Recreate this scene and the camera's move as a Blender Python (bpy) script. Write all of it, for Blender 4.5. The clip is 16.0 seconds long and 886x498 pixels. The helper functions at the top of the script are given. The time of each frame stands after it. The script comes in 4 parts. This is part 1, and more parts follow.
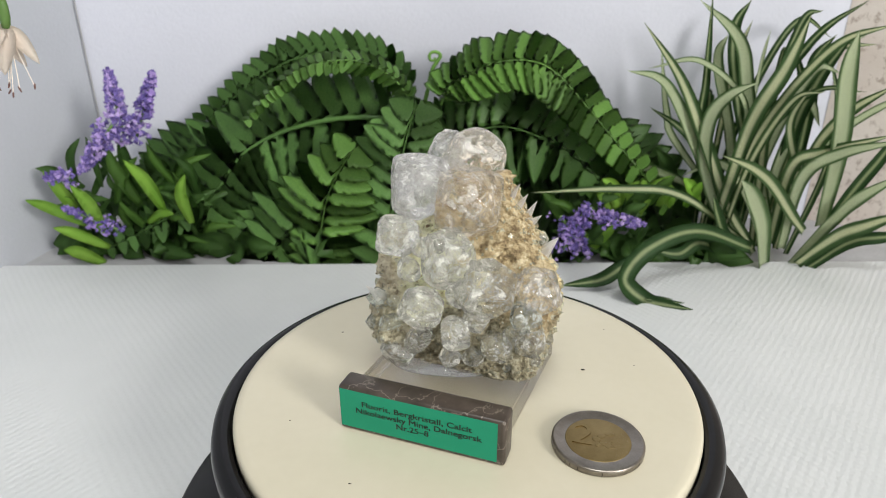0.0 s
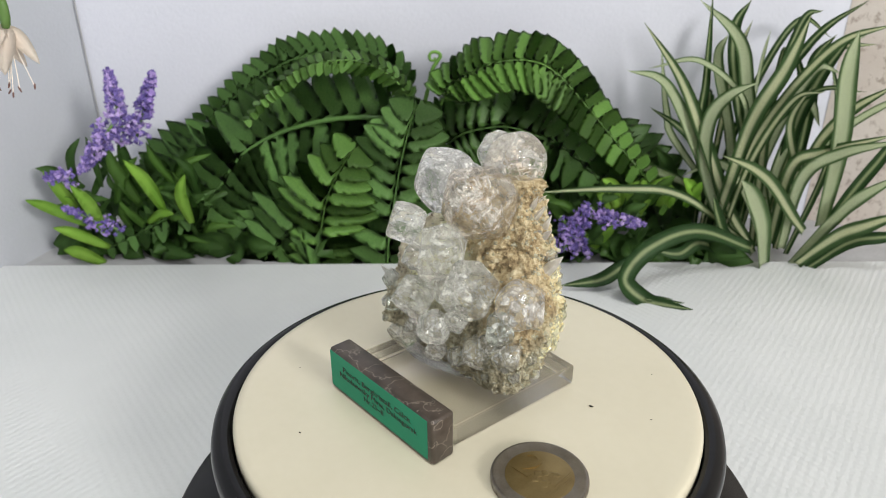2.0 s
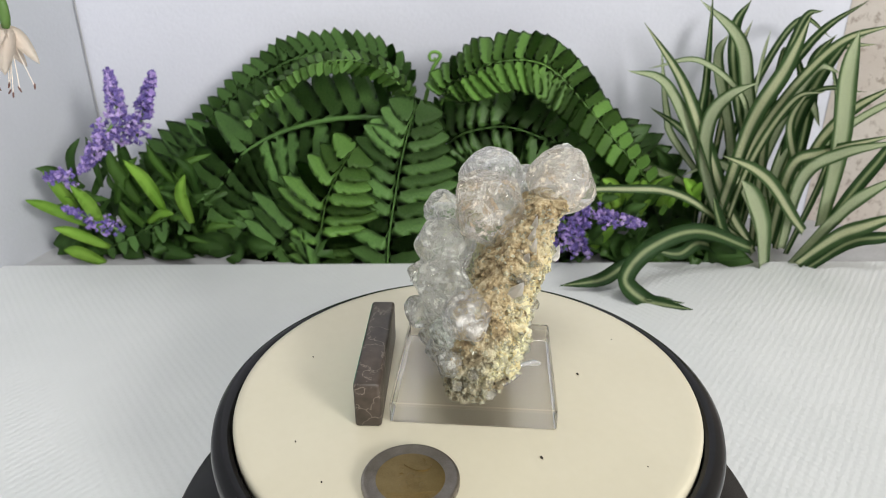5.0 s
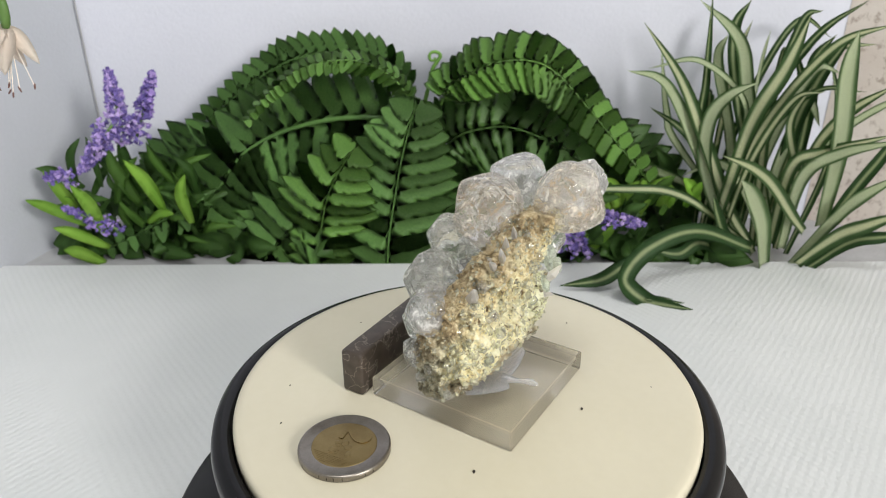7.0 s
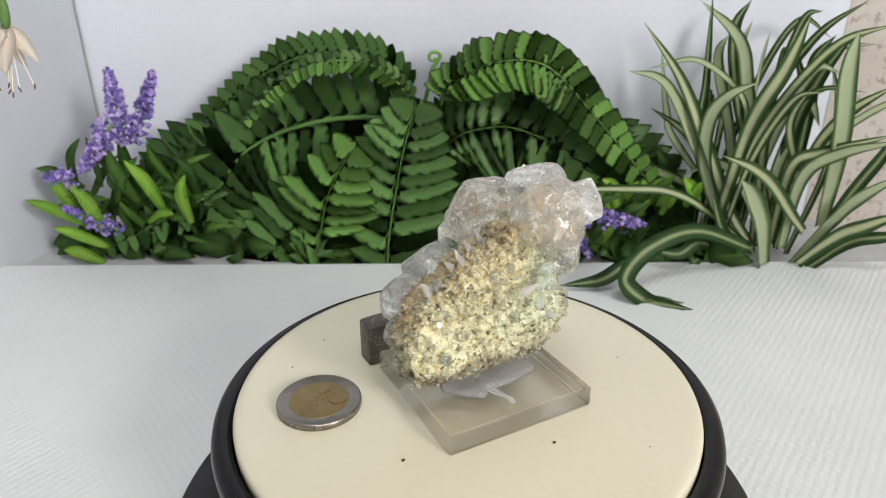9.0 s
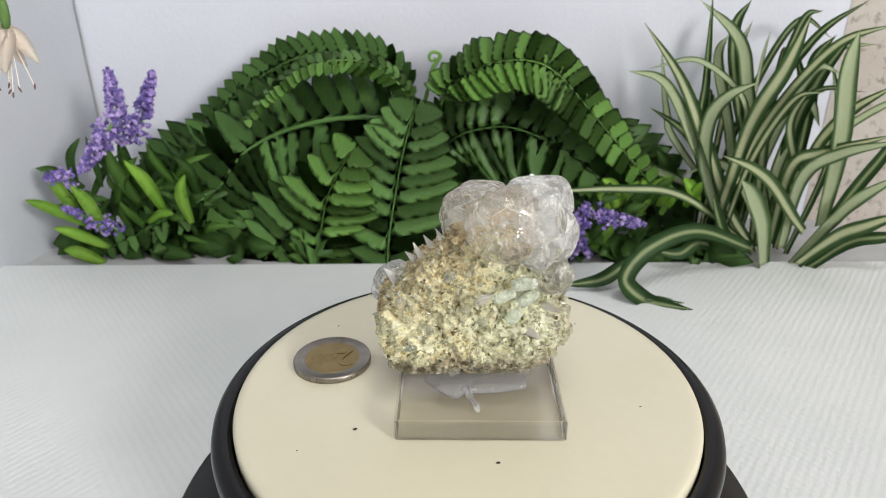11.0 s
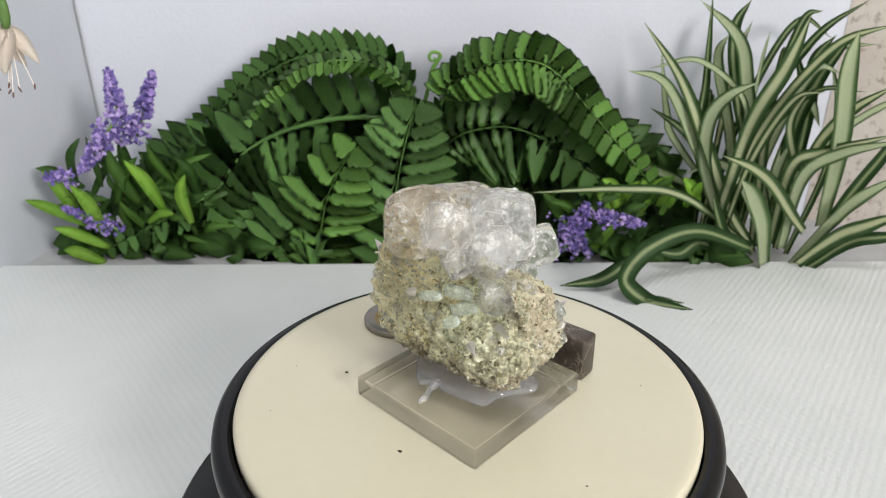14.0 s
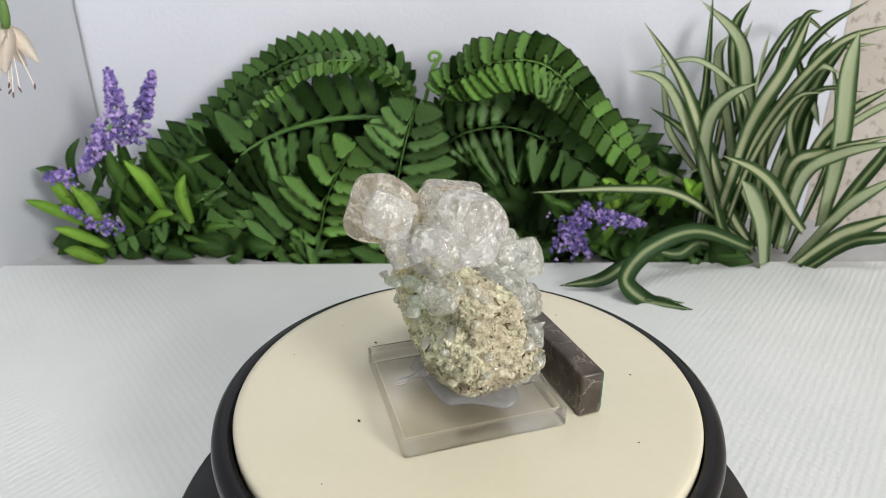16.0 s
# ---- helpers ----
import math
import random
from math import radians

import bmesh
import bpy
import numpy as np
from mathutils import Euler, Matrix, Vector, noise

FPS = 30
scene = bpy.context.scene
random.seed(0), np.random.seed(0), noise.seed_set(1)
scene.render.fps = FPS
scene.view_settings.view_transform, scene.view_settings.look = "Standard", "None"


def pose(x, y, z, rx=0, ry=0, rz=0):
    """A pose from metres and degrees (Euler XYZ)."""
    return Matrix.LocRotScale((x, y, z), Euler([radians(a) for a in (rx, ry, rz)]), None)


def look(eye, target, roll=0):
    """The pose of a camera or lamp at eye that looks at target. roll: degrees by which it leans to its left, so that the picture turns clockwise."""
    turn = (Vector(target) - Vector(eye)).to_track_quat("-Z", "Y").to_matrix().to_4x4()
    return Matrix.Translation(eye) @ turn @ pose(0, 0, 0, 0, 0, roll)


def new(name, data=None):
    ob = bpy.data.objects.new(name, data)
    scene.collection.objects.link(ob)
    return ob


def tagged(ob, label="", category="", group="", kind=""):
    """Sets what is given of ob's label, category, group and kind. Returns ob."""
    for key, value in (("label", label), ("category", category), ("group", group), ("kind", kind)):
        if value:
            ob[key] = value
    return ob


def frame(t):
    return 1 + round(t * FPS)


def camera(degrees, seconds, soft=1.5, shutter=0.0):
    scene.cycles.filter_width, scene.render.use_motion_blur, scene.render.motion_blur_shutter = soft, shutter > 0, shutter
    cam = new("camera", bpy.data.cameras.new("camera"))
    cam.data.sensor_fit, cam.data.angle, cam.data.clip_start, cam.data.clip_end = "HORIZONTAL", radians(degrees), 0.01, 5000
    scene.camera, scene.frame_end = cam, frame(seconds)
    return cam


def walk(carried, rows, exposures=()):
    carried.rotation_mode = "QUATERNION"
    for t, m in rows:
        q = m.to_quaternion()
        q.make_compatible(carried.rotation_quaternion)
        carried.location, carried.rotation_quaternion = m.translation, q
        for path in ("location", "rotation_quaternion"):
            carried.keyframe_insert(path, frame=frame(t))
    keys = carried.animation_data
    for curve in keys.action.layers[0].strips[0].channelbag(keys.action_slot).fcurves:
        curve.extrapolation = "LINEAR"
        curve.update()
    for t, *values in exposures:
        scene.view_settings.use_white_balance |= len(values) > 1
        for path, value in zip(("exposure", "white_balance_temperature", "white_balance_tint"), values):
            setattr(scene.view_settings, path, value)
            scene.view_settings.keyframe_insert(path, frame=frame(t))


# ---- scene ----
# One unit is a metre. The turntable's axis stands at the origin, the top of its disc at z = 0.
TABLE_Z = -0.05
cam = camera(66.51, 16.0, soft=0.9)
EYE = Vector((0.0, -0.17954, 0.1289))
cam.data.dof.use_dof, cam.data.dof.focus_distance, cam.data.dof.aperture_fstop = True, 0.203, 25.0
AIM = EYE + Vector((-0.03627, 0.91001, -0.41301))
walk(cam, [(0, look(EYE, AIM, -0.235)), (16, look(EYE, AIM, -0.235))], [(0, 0.0), (16, 0.0)])

# ---- world and light ----
world = bpy.data.worlds.new("world")
scene.world = world
world.use_nodes = True
world.node_tree.nodes["Background"].inputs[0].default_value = (0.85, 0.9, 1.0, 1)
world.node_tree.nodes["Background"].inputs[1].default_value = 0.15


def area_lamp(name, eye, target, sx, sy, watts, color):
    data = bpy.data.lights.new(name, "AREA")
    data.shape, data.size, data.size_y, data.energy, data.color = "RECTANGLE", sx, sy, watts, color
    ob = new(name, data)
    ob.matrix_world = look(eye, target)
    return ob


# Unseen source at the right front, inferred from shadows; its window is made up.
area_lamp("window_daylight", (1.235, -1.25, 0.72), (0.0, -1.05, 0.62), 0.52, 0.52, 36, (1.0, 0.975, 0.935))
# Overhead source out of view; place and power set to balance table and wall.
area_lamp("ceiling_panel_light", (0.05, -0.56, 1.39), (0.05, -0.55, 0), 0.5, 0.4, 10.3, (0.97, 0.985, 0.96))


# ---- materials ----
def nodes_of(name):
    m = bpy.data.materials.new(name)
    m.use_nodes = True
    return m, m.node_tree.nodes, m.node_tree.links, m.node_tree.nodes["Principled BSDF"]


def noise_node(n, l, scale, detail=4.0, rough=0.55, coord="Object", distortion=0.0):
    tc = n.new("ShaderNodeTexCoord")
    t = n.new("ShaderNodeTexNoise")
    t.inputs["Scale"].default_value = scale
    t.inputs["Detail"].default_value = detail
    t.inputs["Roughness"].default_value = rough
    t.inputs["Distortion"].default_value = distortion
    l.new(tc.outputs[coord], t.inputs["Vector"])
    return t


def ramp(n, l, src, stops):
    r = n.new("ShaderNodeValToRGB")
    e = r.color_ramp.elements
    while len(e) < len(stops):
        e.new(0.5)
    for k, (pos, c) in enumerate(stops):
        e[k].position, e[k].color = pos, (*c, 1) if len(c) == 3 else c
    l.new(src, r.inputs[0])
    return r


def mixed(n, l, fac, a, b, mode="MIX"):
    x = n.new("ShaderNodeMix")
    x.data_type, x.blend_type = "RGBA", mode
    for socket, v in ((x.inputs[0], fac), (x.inputs[6], a), (x.inputs[7], b)):
        if hasattr(v, "is_output"):
            l.new(v, socket)
        elif isinstance(v, (int, float)):
            socket.default_value = v
        else:
            socket.default_value = (*v, 1)
    return x.outputs[2]


def add_bump(n, l, b, src, strength, dist):
    u = n.new("ShaderNodeBump")
    u.inputs["Strength"].default_value, u.inputs["Distance"].default_value = strength, dist
    l.new(src, u.inputs["Height"])
    l.new(u.outputs[0], b.inputs["Normal"])
    return u


def surface(name, low, high, rough=0.5, metal=0.0, scale=60, fine=600, bump=0.2, dist=0.0004, spec=0.5, random_mix=0.0):
    """Two colours mixed by a coarse and a fine noise, with a little relief."""
    m, n, l, b = nodes_of(name)
    a = noise_node(n, l, scale)
    f = noise_node(n, l, fine, 3.0)
    ra = ramp(n, l, a.outputs[0], [(0.3, low), (0.7, high)])
    col = mixed(n, l, 0.25, ra.outputs[0], ramp(n, l, f.outputs[0], [(0.35, low), (0.65, high)]).outputs[0])
    if random_mix:
        info = n.new("ShaderNodeObjectInfo")
        rr = ramp(n, l, info.outputs["Random"], [(0.0, (1 - random_mix,) * 3), (1.0, (1 + random_mix,) * 3)])
        col = mixed(n, l, 1.0, col, rr.outputs[0], "MULTIPLY")
    l.new(col, b.inputs["Base Color"])
    b.inputs["Roughness"].default_value, b.inputs["Metallic"].default_value = rough, metal
    b.inputs["Specular IOR Level"].default_value = spec
    add_bump(n, l, b, f.outputs[0], bump, dist)
    return m


def paper_towel():
    m, n, l, b = nodes_of("embossed_paper")
    tc = n.new("ShaderNodeTexCoord")
    heights = []
    for turn in (38, -38):
        mp = n.new("ShaderNodeMapping")
        mp.inputs["Rotation"].default_value = (0, 0, radians(turn))
        l.new(tc.outputs["Object"], mp.inputs[0])
        w = n.new("ShaderNodeTexWave")
        w.inputs["Scale"].default_value = 95
        w.inputs["Distortion"].default_value = 1.6
        w.inputs["Detail"].default_value = 2
        w.inputs["Detail Scale"].default_value = 1.5
        l.new(mp.outputs[0], w.inputs["Vector"])
        heights.append(w.outputs["Fac"])
    f = noise_node(n, l, 900, 3)
    s = noise_node(n, l, 14, 3)
    h = mixed(n, l, 0.5, heights[0], heights[1])
    h = mixed(n, l, 0.45, h, f.outputs[0])
    l.new(ramp(n, l, s.outputs[0], [(0.3, (0.625, 0.645, 0.65)), (0.7, (0.695, 0.71, 0.715))]).outputs[0], b.inputs["Base Color"])
    b.inputs["Roughness"].default_value = 0.9
    b.inputs["Specular IOR Level"].default_value = 0.2
    add_bump(n, l, b, h, 0.27, 0.0012)
    return m


def stone_wall():
    m, n, l, b = nodes_of("beige_travertine")
    a = noise_node(n, l, 22, 6, 0.6)
    f = noise_node(n, l, 160, 4, 0.7)
    base = ramp(n, l, a.outputs[0], [(0.3, (0.58, 0.51, 0.46)), (0.7, (0.70, 0.65, 0.60))])
    pits = ramp(n, l, f.outputs[0], [(0.36, (0.30, 0.22, 0.16)), (0.46, (1, 1, 1))])
    l.new(mixed(n, l, 0.5, base.outputs[0], pits.outputs[0], "MULTIPLY"), b.inputs["Base Color"])
    b.inputs["Roughness"].default_value = 0.8
    add_bump(n, l, b, f.outputs[0], 0.5, 0.001)
    return m


def marble_brown():
    m, n, l, b = nodes_of("brown_marble")
    a = noise_node(n, l, 180, 5)
    v = n.new("ShaderNodeTexVoronoi")
    v.feature = "DISTANCE_TO_EDGE"
    v.inputs["Scale"].default_value = 95
    d = noise_node(n, l, 130, 4)
    tc = n.new("ShaderNodeTexCoord")
    vm = n.new("ShaderNodeMix")
    vm.data_type = "VECTOR"
    vm.inputs[0].default_value = 0.02
    l.new(tc.outputs["Object"], vm.inputs[4])
    l.new(d.outputs["Color"], vm.inputs[5])
    l.new(vm.outputs[1], v.inputs["Vector"])
    base = ramp(n, l, a.outputs[0], [(0.3, (0.028, 0.021, 0.016)), (0.7, (0.078, 0.060, 0.048))])
    vein = ramp(n, l, v.outputs["Distance"], [(0.0, (0.75, 0.75, 0.75)), (0.035, (0, 0, 0))])
    thin = mixed(n, l, 1.0, vein.outputs[0], ramp(n, l, noise_node(n, l, 60, 2).outputs[0], [(0.32, (0, 0, 0)), (0.44, (1, 1, 1))]).outputs[0], "MULTIPLY")
    l.new(mixed(n, l, thin, base.outputs[0], (0.26, 0.22, 0.185)), b.inputs["Base Color"])
    b.inputs["Roughness"].default_value = 0.38
    add_bump(n, l, b, a.outputs[0], 0.1, 0.0003)
    return m


def rock_matrix_material(name="rock_matrix", bright=1.0):
    """Grainy rock: grey-green below, ochre and yellow crust to one side, pale mineral specks."""
    m, n, l, b = nodes_of(name)
    tc = n.new("ShaderNodeTexCoord")
    sep = n.new("ShaderNodeSeparateXYZ")
    l.new(tc.outputs["Object"], sep.inputs[0])
    side = n.new("ShaderNodeMath")
    side.operation = "MULTIPLY_ADD"
    side.inputs[1].default_value, side.inputs[2].default_value = 9.0, 0.07
    l.new(sep.outputs["X"], side.inputs[0])
    patch = noise_node(n, l, 75, 4, 0.6)
    add = n.new("ShaderNodeMath")
    add.operation = "ADD"
    l.new(side.outputs[0], add.inputs[0])
    l.new(patch.outputs[0], add.inputs[1])
    grey = ramp(n, l, noise_node(n, l, 400, 6, 0.72).outputs[0],
                [(0.32, (0.10, 0.095, 0.05)), (0.43, (0.56, 0.56, 0.34)), (0.55, (0.94, 0.95, 0.74))])
    ochre = ramp(n, l, noise_node(n, l, 380, 6, 0.72).outputs[0],
                 [(0.32, (0.19, 0.125, 0.055)), (0.43, (0.70, 0.57, 0.30)), (0.55, (0.96, 0.89, 0.60))])
    back = n.new("ShaderNodeMath")
    back.operation = "MULTIPLY_ADD"
    back.inputs[1].default_value = -24.0
    l.new(sep.outputs["Z"], back.inputs[0])
    lift = n.new("ShaderNodeMath")
    lift.operation = "ADD"
    lift.inputs[1].default_value = 1.05
    l.new(noise_node(n, l, 90, 4, 0.6).outputs[0], lift.inputs[0])
    l.new(lift.outputs[0], back.inputs[2])
    yellow = ramp(n, l, noise_node(n, l, 360, 6, 0.72).outputs[0], [(0.34, (0.21, 0.14, 0.06)), (0.42, (0.86, 0.75, 0.40)), (0.53, (0.98, 0.95, 0.70))])
    ochre_mix = mixed(n, l, ramp(n, l, back.outputs[0], [(0.60, (0, 0, 0)), (0.85, (1, 1, 1))]).outputs[0], ochre.outputs[0], yellow.outputs[0])
    mask = ramp(n, l, add.outputs[0], [(0.52, (0, 0, 0)), (0.70, (1, 1, 1))])
    col = mixed(n, l, mask.outputs[0], grey.outputs[0], ochre_mix)
    foot = n.new("ShaderNodeMath")
    foot.operation = "MULTIPLY_ADD"
    foot.inputs[1].default_value, foot.inputs[2].default_value = -45.0, 1.08
    l.new(sep.outputs["Z"], foot.inputs[0])
    zone = n.new("ShaderNodeMath")
    zone.operation = "ADD"
    l.new(foot.outputs[0], zone.inputs[0])
    l.new(patch.outputs[0], zone.inputs[1])
    brown = ramp(n, l, noise_node(n, l, 260, 5, 0.65).outputs[0], [(0.32, (0.09, 0.068, 0.038)), (0.5, (0.27, 0.21, 0.13)), (0.66, (0.50, 0.42, 0.30))])
    col = mixed(n, l, ramp(n, l, zone.outputs[0], [(0.60, (0, 0, 0)), (0.82, (0.9, 0.9, 0.9))]).outputs[0], col, brown.outputs[0])
    white = ramp(n, l, noise_node(n, l, 620, 4, 0.6).outputs[0], [(0.60, (0, 0, 0)), (0.68, (1, 1, 1))])
    col = mixed(n, l, white.outputs[0], col, (0.74, 0.73, 0.66))
    far_end = n.new("ShaderNodeMath")
    far_end.operation = "MULTIPLY_ADD"
    far_end.inputs[1].default_value = -22.0
    l.new(sep.outputs["X"], far_end.inputs[0])
    l.new(noise_node(n, l, 70, 4, 0.6).outputs[0], far_end.inputs[2])
    tan = ramp(n, l, noise_node(n, l, 380, 6, 0.72).outputs[0], [(0.34, (0.20, 0.14, 0.09)), (0.48, (0.50, 0.41, 0.30)), (0.64, (0.78, 0.72, 0.60))])
    col = mixed(n, l, ramp(n, l, far_end.outputs[0], [(0.78, (0, 0, 0)), (0.98, (0.75, 0.75, 0.75))]).outputs[0], col, tan.outputs[0])
    zones = ramp(n, l, noise_node(n, l, 62, 3, 0.5).outputs[0], [(0.34, (0.58, 0.50, 0.34)), (0.46, (0.88, 0.86, 0.72)), (0.56, (1, 1, 0.97)), (0.70, (1.0, 0.93, 0.74))])
    col = mixed(n, l, 0.25, col, zones.outputs[0], "MULTIPLY")
    dark = ramp(n, l, noise_node(n, l, 480, 4, 0.65, distortion=0.6).outputs[0], [(0.37, (0.16, 0.11, 0.06)), (0.42, (1, 1, 1))])
    col = mixed(n, l, 1.0, col, dark.outputs[0], "MULTIPLY")
    front = n.new("ShaderNodeMath")  # darker grey-brown towards the front, added to set off the crystals
    front.operation = "MULTIPLY_ADD"
    front.inputs[1].default_value = -60.0
    l.new(sep.outputs["Y"], front.inputs[0])
    l.new(patch.outputs[0], front.inputs[2])
    near = n.new("ShaderNodeMapRange")
    near.inputs["From Min"].default_value, near.inputs["From Max"].default_value = 0.50, 0.80
    l.new(front.outputs[0], near.inputs["Value"])
    front_dark = ramp(n, l, noise_node(n, l, 420, 6, 0.72).outputs[0], [(0.34, (0.07, 0.06, 0.035)), (0.48, (0.31, 0.275, 0.18)), (0.62, (0.64, 0.60, 0.45))])
    col = mixed(n, l, near.outputs[0], col, front_dark.outputs[0])
    rise = n.new("ShaderNodeVectorMath")  # the weathered brown of the upper front
    rise.operation = "DOT_PRODUCT"
    rise.inputs[1].default_value = (8.0, -40.0, 40.0)
    l.new(tc.outputs["Object"], rise.inputs[0])
    upper = n.new("ShaderNodeMath")
    upper.operation = "ADD"
    l.new(rise.outputs["Value"], upper.inputs[0])
    l.new(patch.outputs[0], upper.inputs[1])
    umber = ramp(n, l, noise_node(n, l, 340, 6, 0.72).outputs[0], [(0.34, (0.15, 0.10, 0.05)), (0.48, (0.46, 0.35, 0.19)), (0.64, (0.78, 0.68, 0.46))])
    share = n.new("ShaderNodeMapRange")
    share.inputs["From Min"].default_value, share.inputs["From Max"].default_value = 1.95, 2.25
    l.new(upper.outputs[0], share.inputs["Value"])
    col = mixed(n, l, share.outputs[0], col, umber.outputs[0])
    l.new(col, b.inputs["Base Color"])
    b.inputs["Roughness"].default_value = 0.7
    add_bump(n, l, b, noise_node(n, l, 1100, 5, 0.75).outputs[0], 0.9, 0.0009)
    return m


def crystal_material(name, tint, veil, veil_color, rough=0.015, through_light=0.12, relief=0.34):
    """Clear mineral with healed veils whitened for brightness, fracture lines painted white as glints."""
    m, n, l, b = nodes_of(name)
    b.inputs["Base Color"].default_value = (*tint, 1)
    b.inputs["Transmission Weight"].default_value = 1.0
    b.inputs["IOR"].default_value = 1.43
    b.inputs["Roughness"].default_value = rough
    tc = n.new("ShaderNodeTexCoord")
    steps = n.new("ShaderNodeTexVoronoi")
    steps.distance = "CHEBYCHEV"
    steps.inputs["Scale"].default_value = 150
    l.new(tc.outputs["Object"], steps.inputs["Vector"])
    swell = noise_node(n, l, 120, 3, 0.5)
    add_bump(n, l, b, mixed(n, l, 0.35, swell.outputs[0], steps.outputs["Distance"]), relief, 0.0025)
    clear = n.new("ShaderNodeBsdfTransparent")
    clear.inputs[0].default_value = (*[0.95 * c for c in tint], 1)
    body = n.new("ShaderNodeMixShader")
    body.inputs[0].default_value = through_light
    l.new(b.outputs[0], body.inputs[1])
    l.new(clear.outputs[0], body.inputs[2])
    d = n.new("ShaderNodeBsdfDiffuse")
    d.inputs[0].default_value = (*veil_color, 1)
    t = n.new("ShaderNodeBsdfTranslucent")
    t.inputs[0].default_value = (*veil_color, 1)
    dt = n.new("ShaderNodeMixShader")
    l.new(d.outputs[0], dt.inputs[1])
    l.new(t.outputs[0], dt.inputs[2])
    wisps = noise_node(n, l, 260, 7, 0.7, distortion=0.15)
    patches = ramp(n, l, wisps.outputs[0], [(0.40, (veil * 0.3,) * 3), (0.55, (veil,) * 3), (0.66, (min(0.9, veil * 4.0),) * 3)])
    glint_lines = n.new("ShaderNodeTexVoronoi")
    glint_lines.feature = "DISTANCE_TO_EDGE"
    glint_lines.inputs["Scale"].default_value = 150
    l.new(noise_warp(n, l, tc, 0.004), glint_lines.inputs["Vector"])
    thin = ramp(n, l, glint_lines.outputs["Distance"], [(0.0, (0.7, 0.7, 0.7)), (0.03, (0, 0, 0))])
    broken = ramp(n, l, noise_node(n, l, 170, 3).outputs[0], [(0.52, (0, 0, 0)), (0.60, (1, 1, 1))])
    k = mixed(n, l, 1.0, patches.outputs[0], mixed(n, l, 1.0, thin.outputs[0], broken.outputs[0], "MULTIPLY"), "LIGHTEN")
    mx = n.new("ShaderNodeMixShader")
    l.new(k, mx.inputs[0])
    l.new(body.outputs[0], mx.inputs[1])
    l.new(dt.outputs[0], mx.inputs[2])
    l.new(mx.outputs[0], n["Material Output"].inputs[0])
    return m


def noise_warp(n, l, tc, share):
    """Object coordinates pushed about by a noise."""
    d = noise_node(n, l, 160, 3)
    x = n.new("ShaderNodeMix")
    x.data_type = "VECTOR"
    x.inputs[0].default_value = share
    l.new(tc.outputs["Object"], x.inputs[4])
    l.new(d.outputs["Color"], x.inputs[5])
    return x.outputs[1]


def veil_material(name, color, share):
    """Thin reflecting cracks and clouds inside a crystal."""
    m, n, l, b = nodes_of(name)
    b.inputs["Base Color"].default_value = (*color, 1)
    b.inputs["Roughness"].default_value = 0.12
    clear = n.new("ShaderNodeBsdfTransparent")
    cloud = noise_node(n, l, 700, 4, 0.7)
    mx = n.new("ShaderNodeMixShader")
    l.new(ramp(n, l, cloud.outputs[0], [(0.38, (0, 0, 0)), (0.62, (share,) * 3)]).outputs[0], mx.inputs[0])
    l.new(clear.outputs[0], mx.inputs[1])
    l.new(b.outputs[0], mx.inputs[2])
    l.new(mx.outputs[0], n["Material Output"].inputs[0])
    return m


def glue_material():
    m, n, l, b = nodes_of("clear_glue")
    b.inputs["Base Color"].default_value = (0.88, 0.89, 0.95, 1)
    b.inputs["Transmission Weight"].default_value = 0.72
    b.inputs["IOR"].default_value = 1.45
    b.inputs["Roughness"].default_value = 0.06
    add_bump(n, l, b, noise_node(n, l, 180, 2).outputs[0], 0.2, 0.001)
    clear = n.new("ShaderNodeBsdfTransparent")
    mx = n.new("ShaderNodeMixShader")
    mx.inputs[0].default_value = 0.35
    l.new(b.outputs[0], mx.inputs[1])
    l.new(clear.outputs[0], mx.inputs[2])
    l.new(mx.outputs[0], n["Material Output"].inputs[0])
    return m


def acrylic(name, share, tint=1.0, rough=0.004):
    m, n, l, b = nodes_of(name)
    b.inputs["Base Color"].default_value = (tint, tint * 0.98, tint * 0.96, 1)
    b.inputs["Transmission Weight"].default_value = 1.0
    b.inputs["IOR"].default_value = 1.49
    b.inputs["Roughness"].default_value = rough
    clear = n.new("ShaderNodeBsdfTransparent")
    clear.inputs[0].default_value = (0.97, 0.965, 0.955, 1)
    mx = n.new("ShaderNodeMixShader")
    mx.inputs[0].default_value = share
    l.new(b.outputs[0], mx.inputs[1])
    l.new(clear.outputs[0], mx.inputs[2])
    l.new(mx.outputs[0], n["Material Output"].inputs[0])
    return m


def leaf_material(name, low, high, rough=0.42):
    m, n, l, b = nodes_of(name)
    a = noise_node(n, l, 40, 3)
    info = n.new("ShaderNodeObjectInfo")
    rr = ramp(n, l, info.outputs["Random"], [(0.0, (0.90, 0.90, 0.88)), (1.0, (1.10, 1.10, 1.04))])
    col = mixed(n, l, 1.0, ramp(n, l, a.outputs[0], [(0.3, low), (0.7, high)]).outputs[0], rr.outputs[0], "MULTIPLY")
    l.new(col, b.inputs["Base Color"])
    b.inputs["Roughness"].default_value = rough
    b.inputs["Specular IOR Level"].default_value = 0.35
    add_bump(n, l, b, noise_node(n, l, 300, 3).outputs[0], 0.15, 0.0005)
    return m


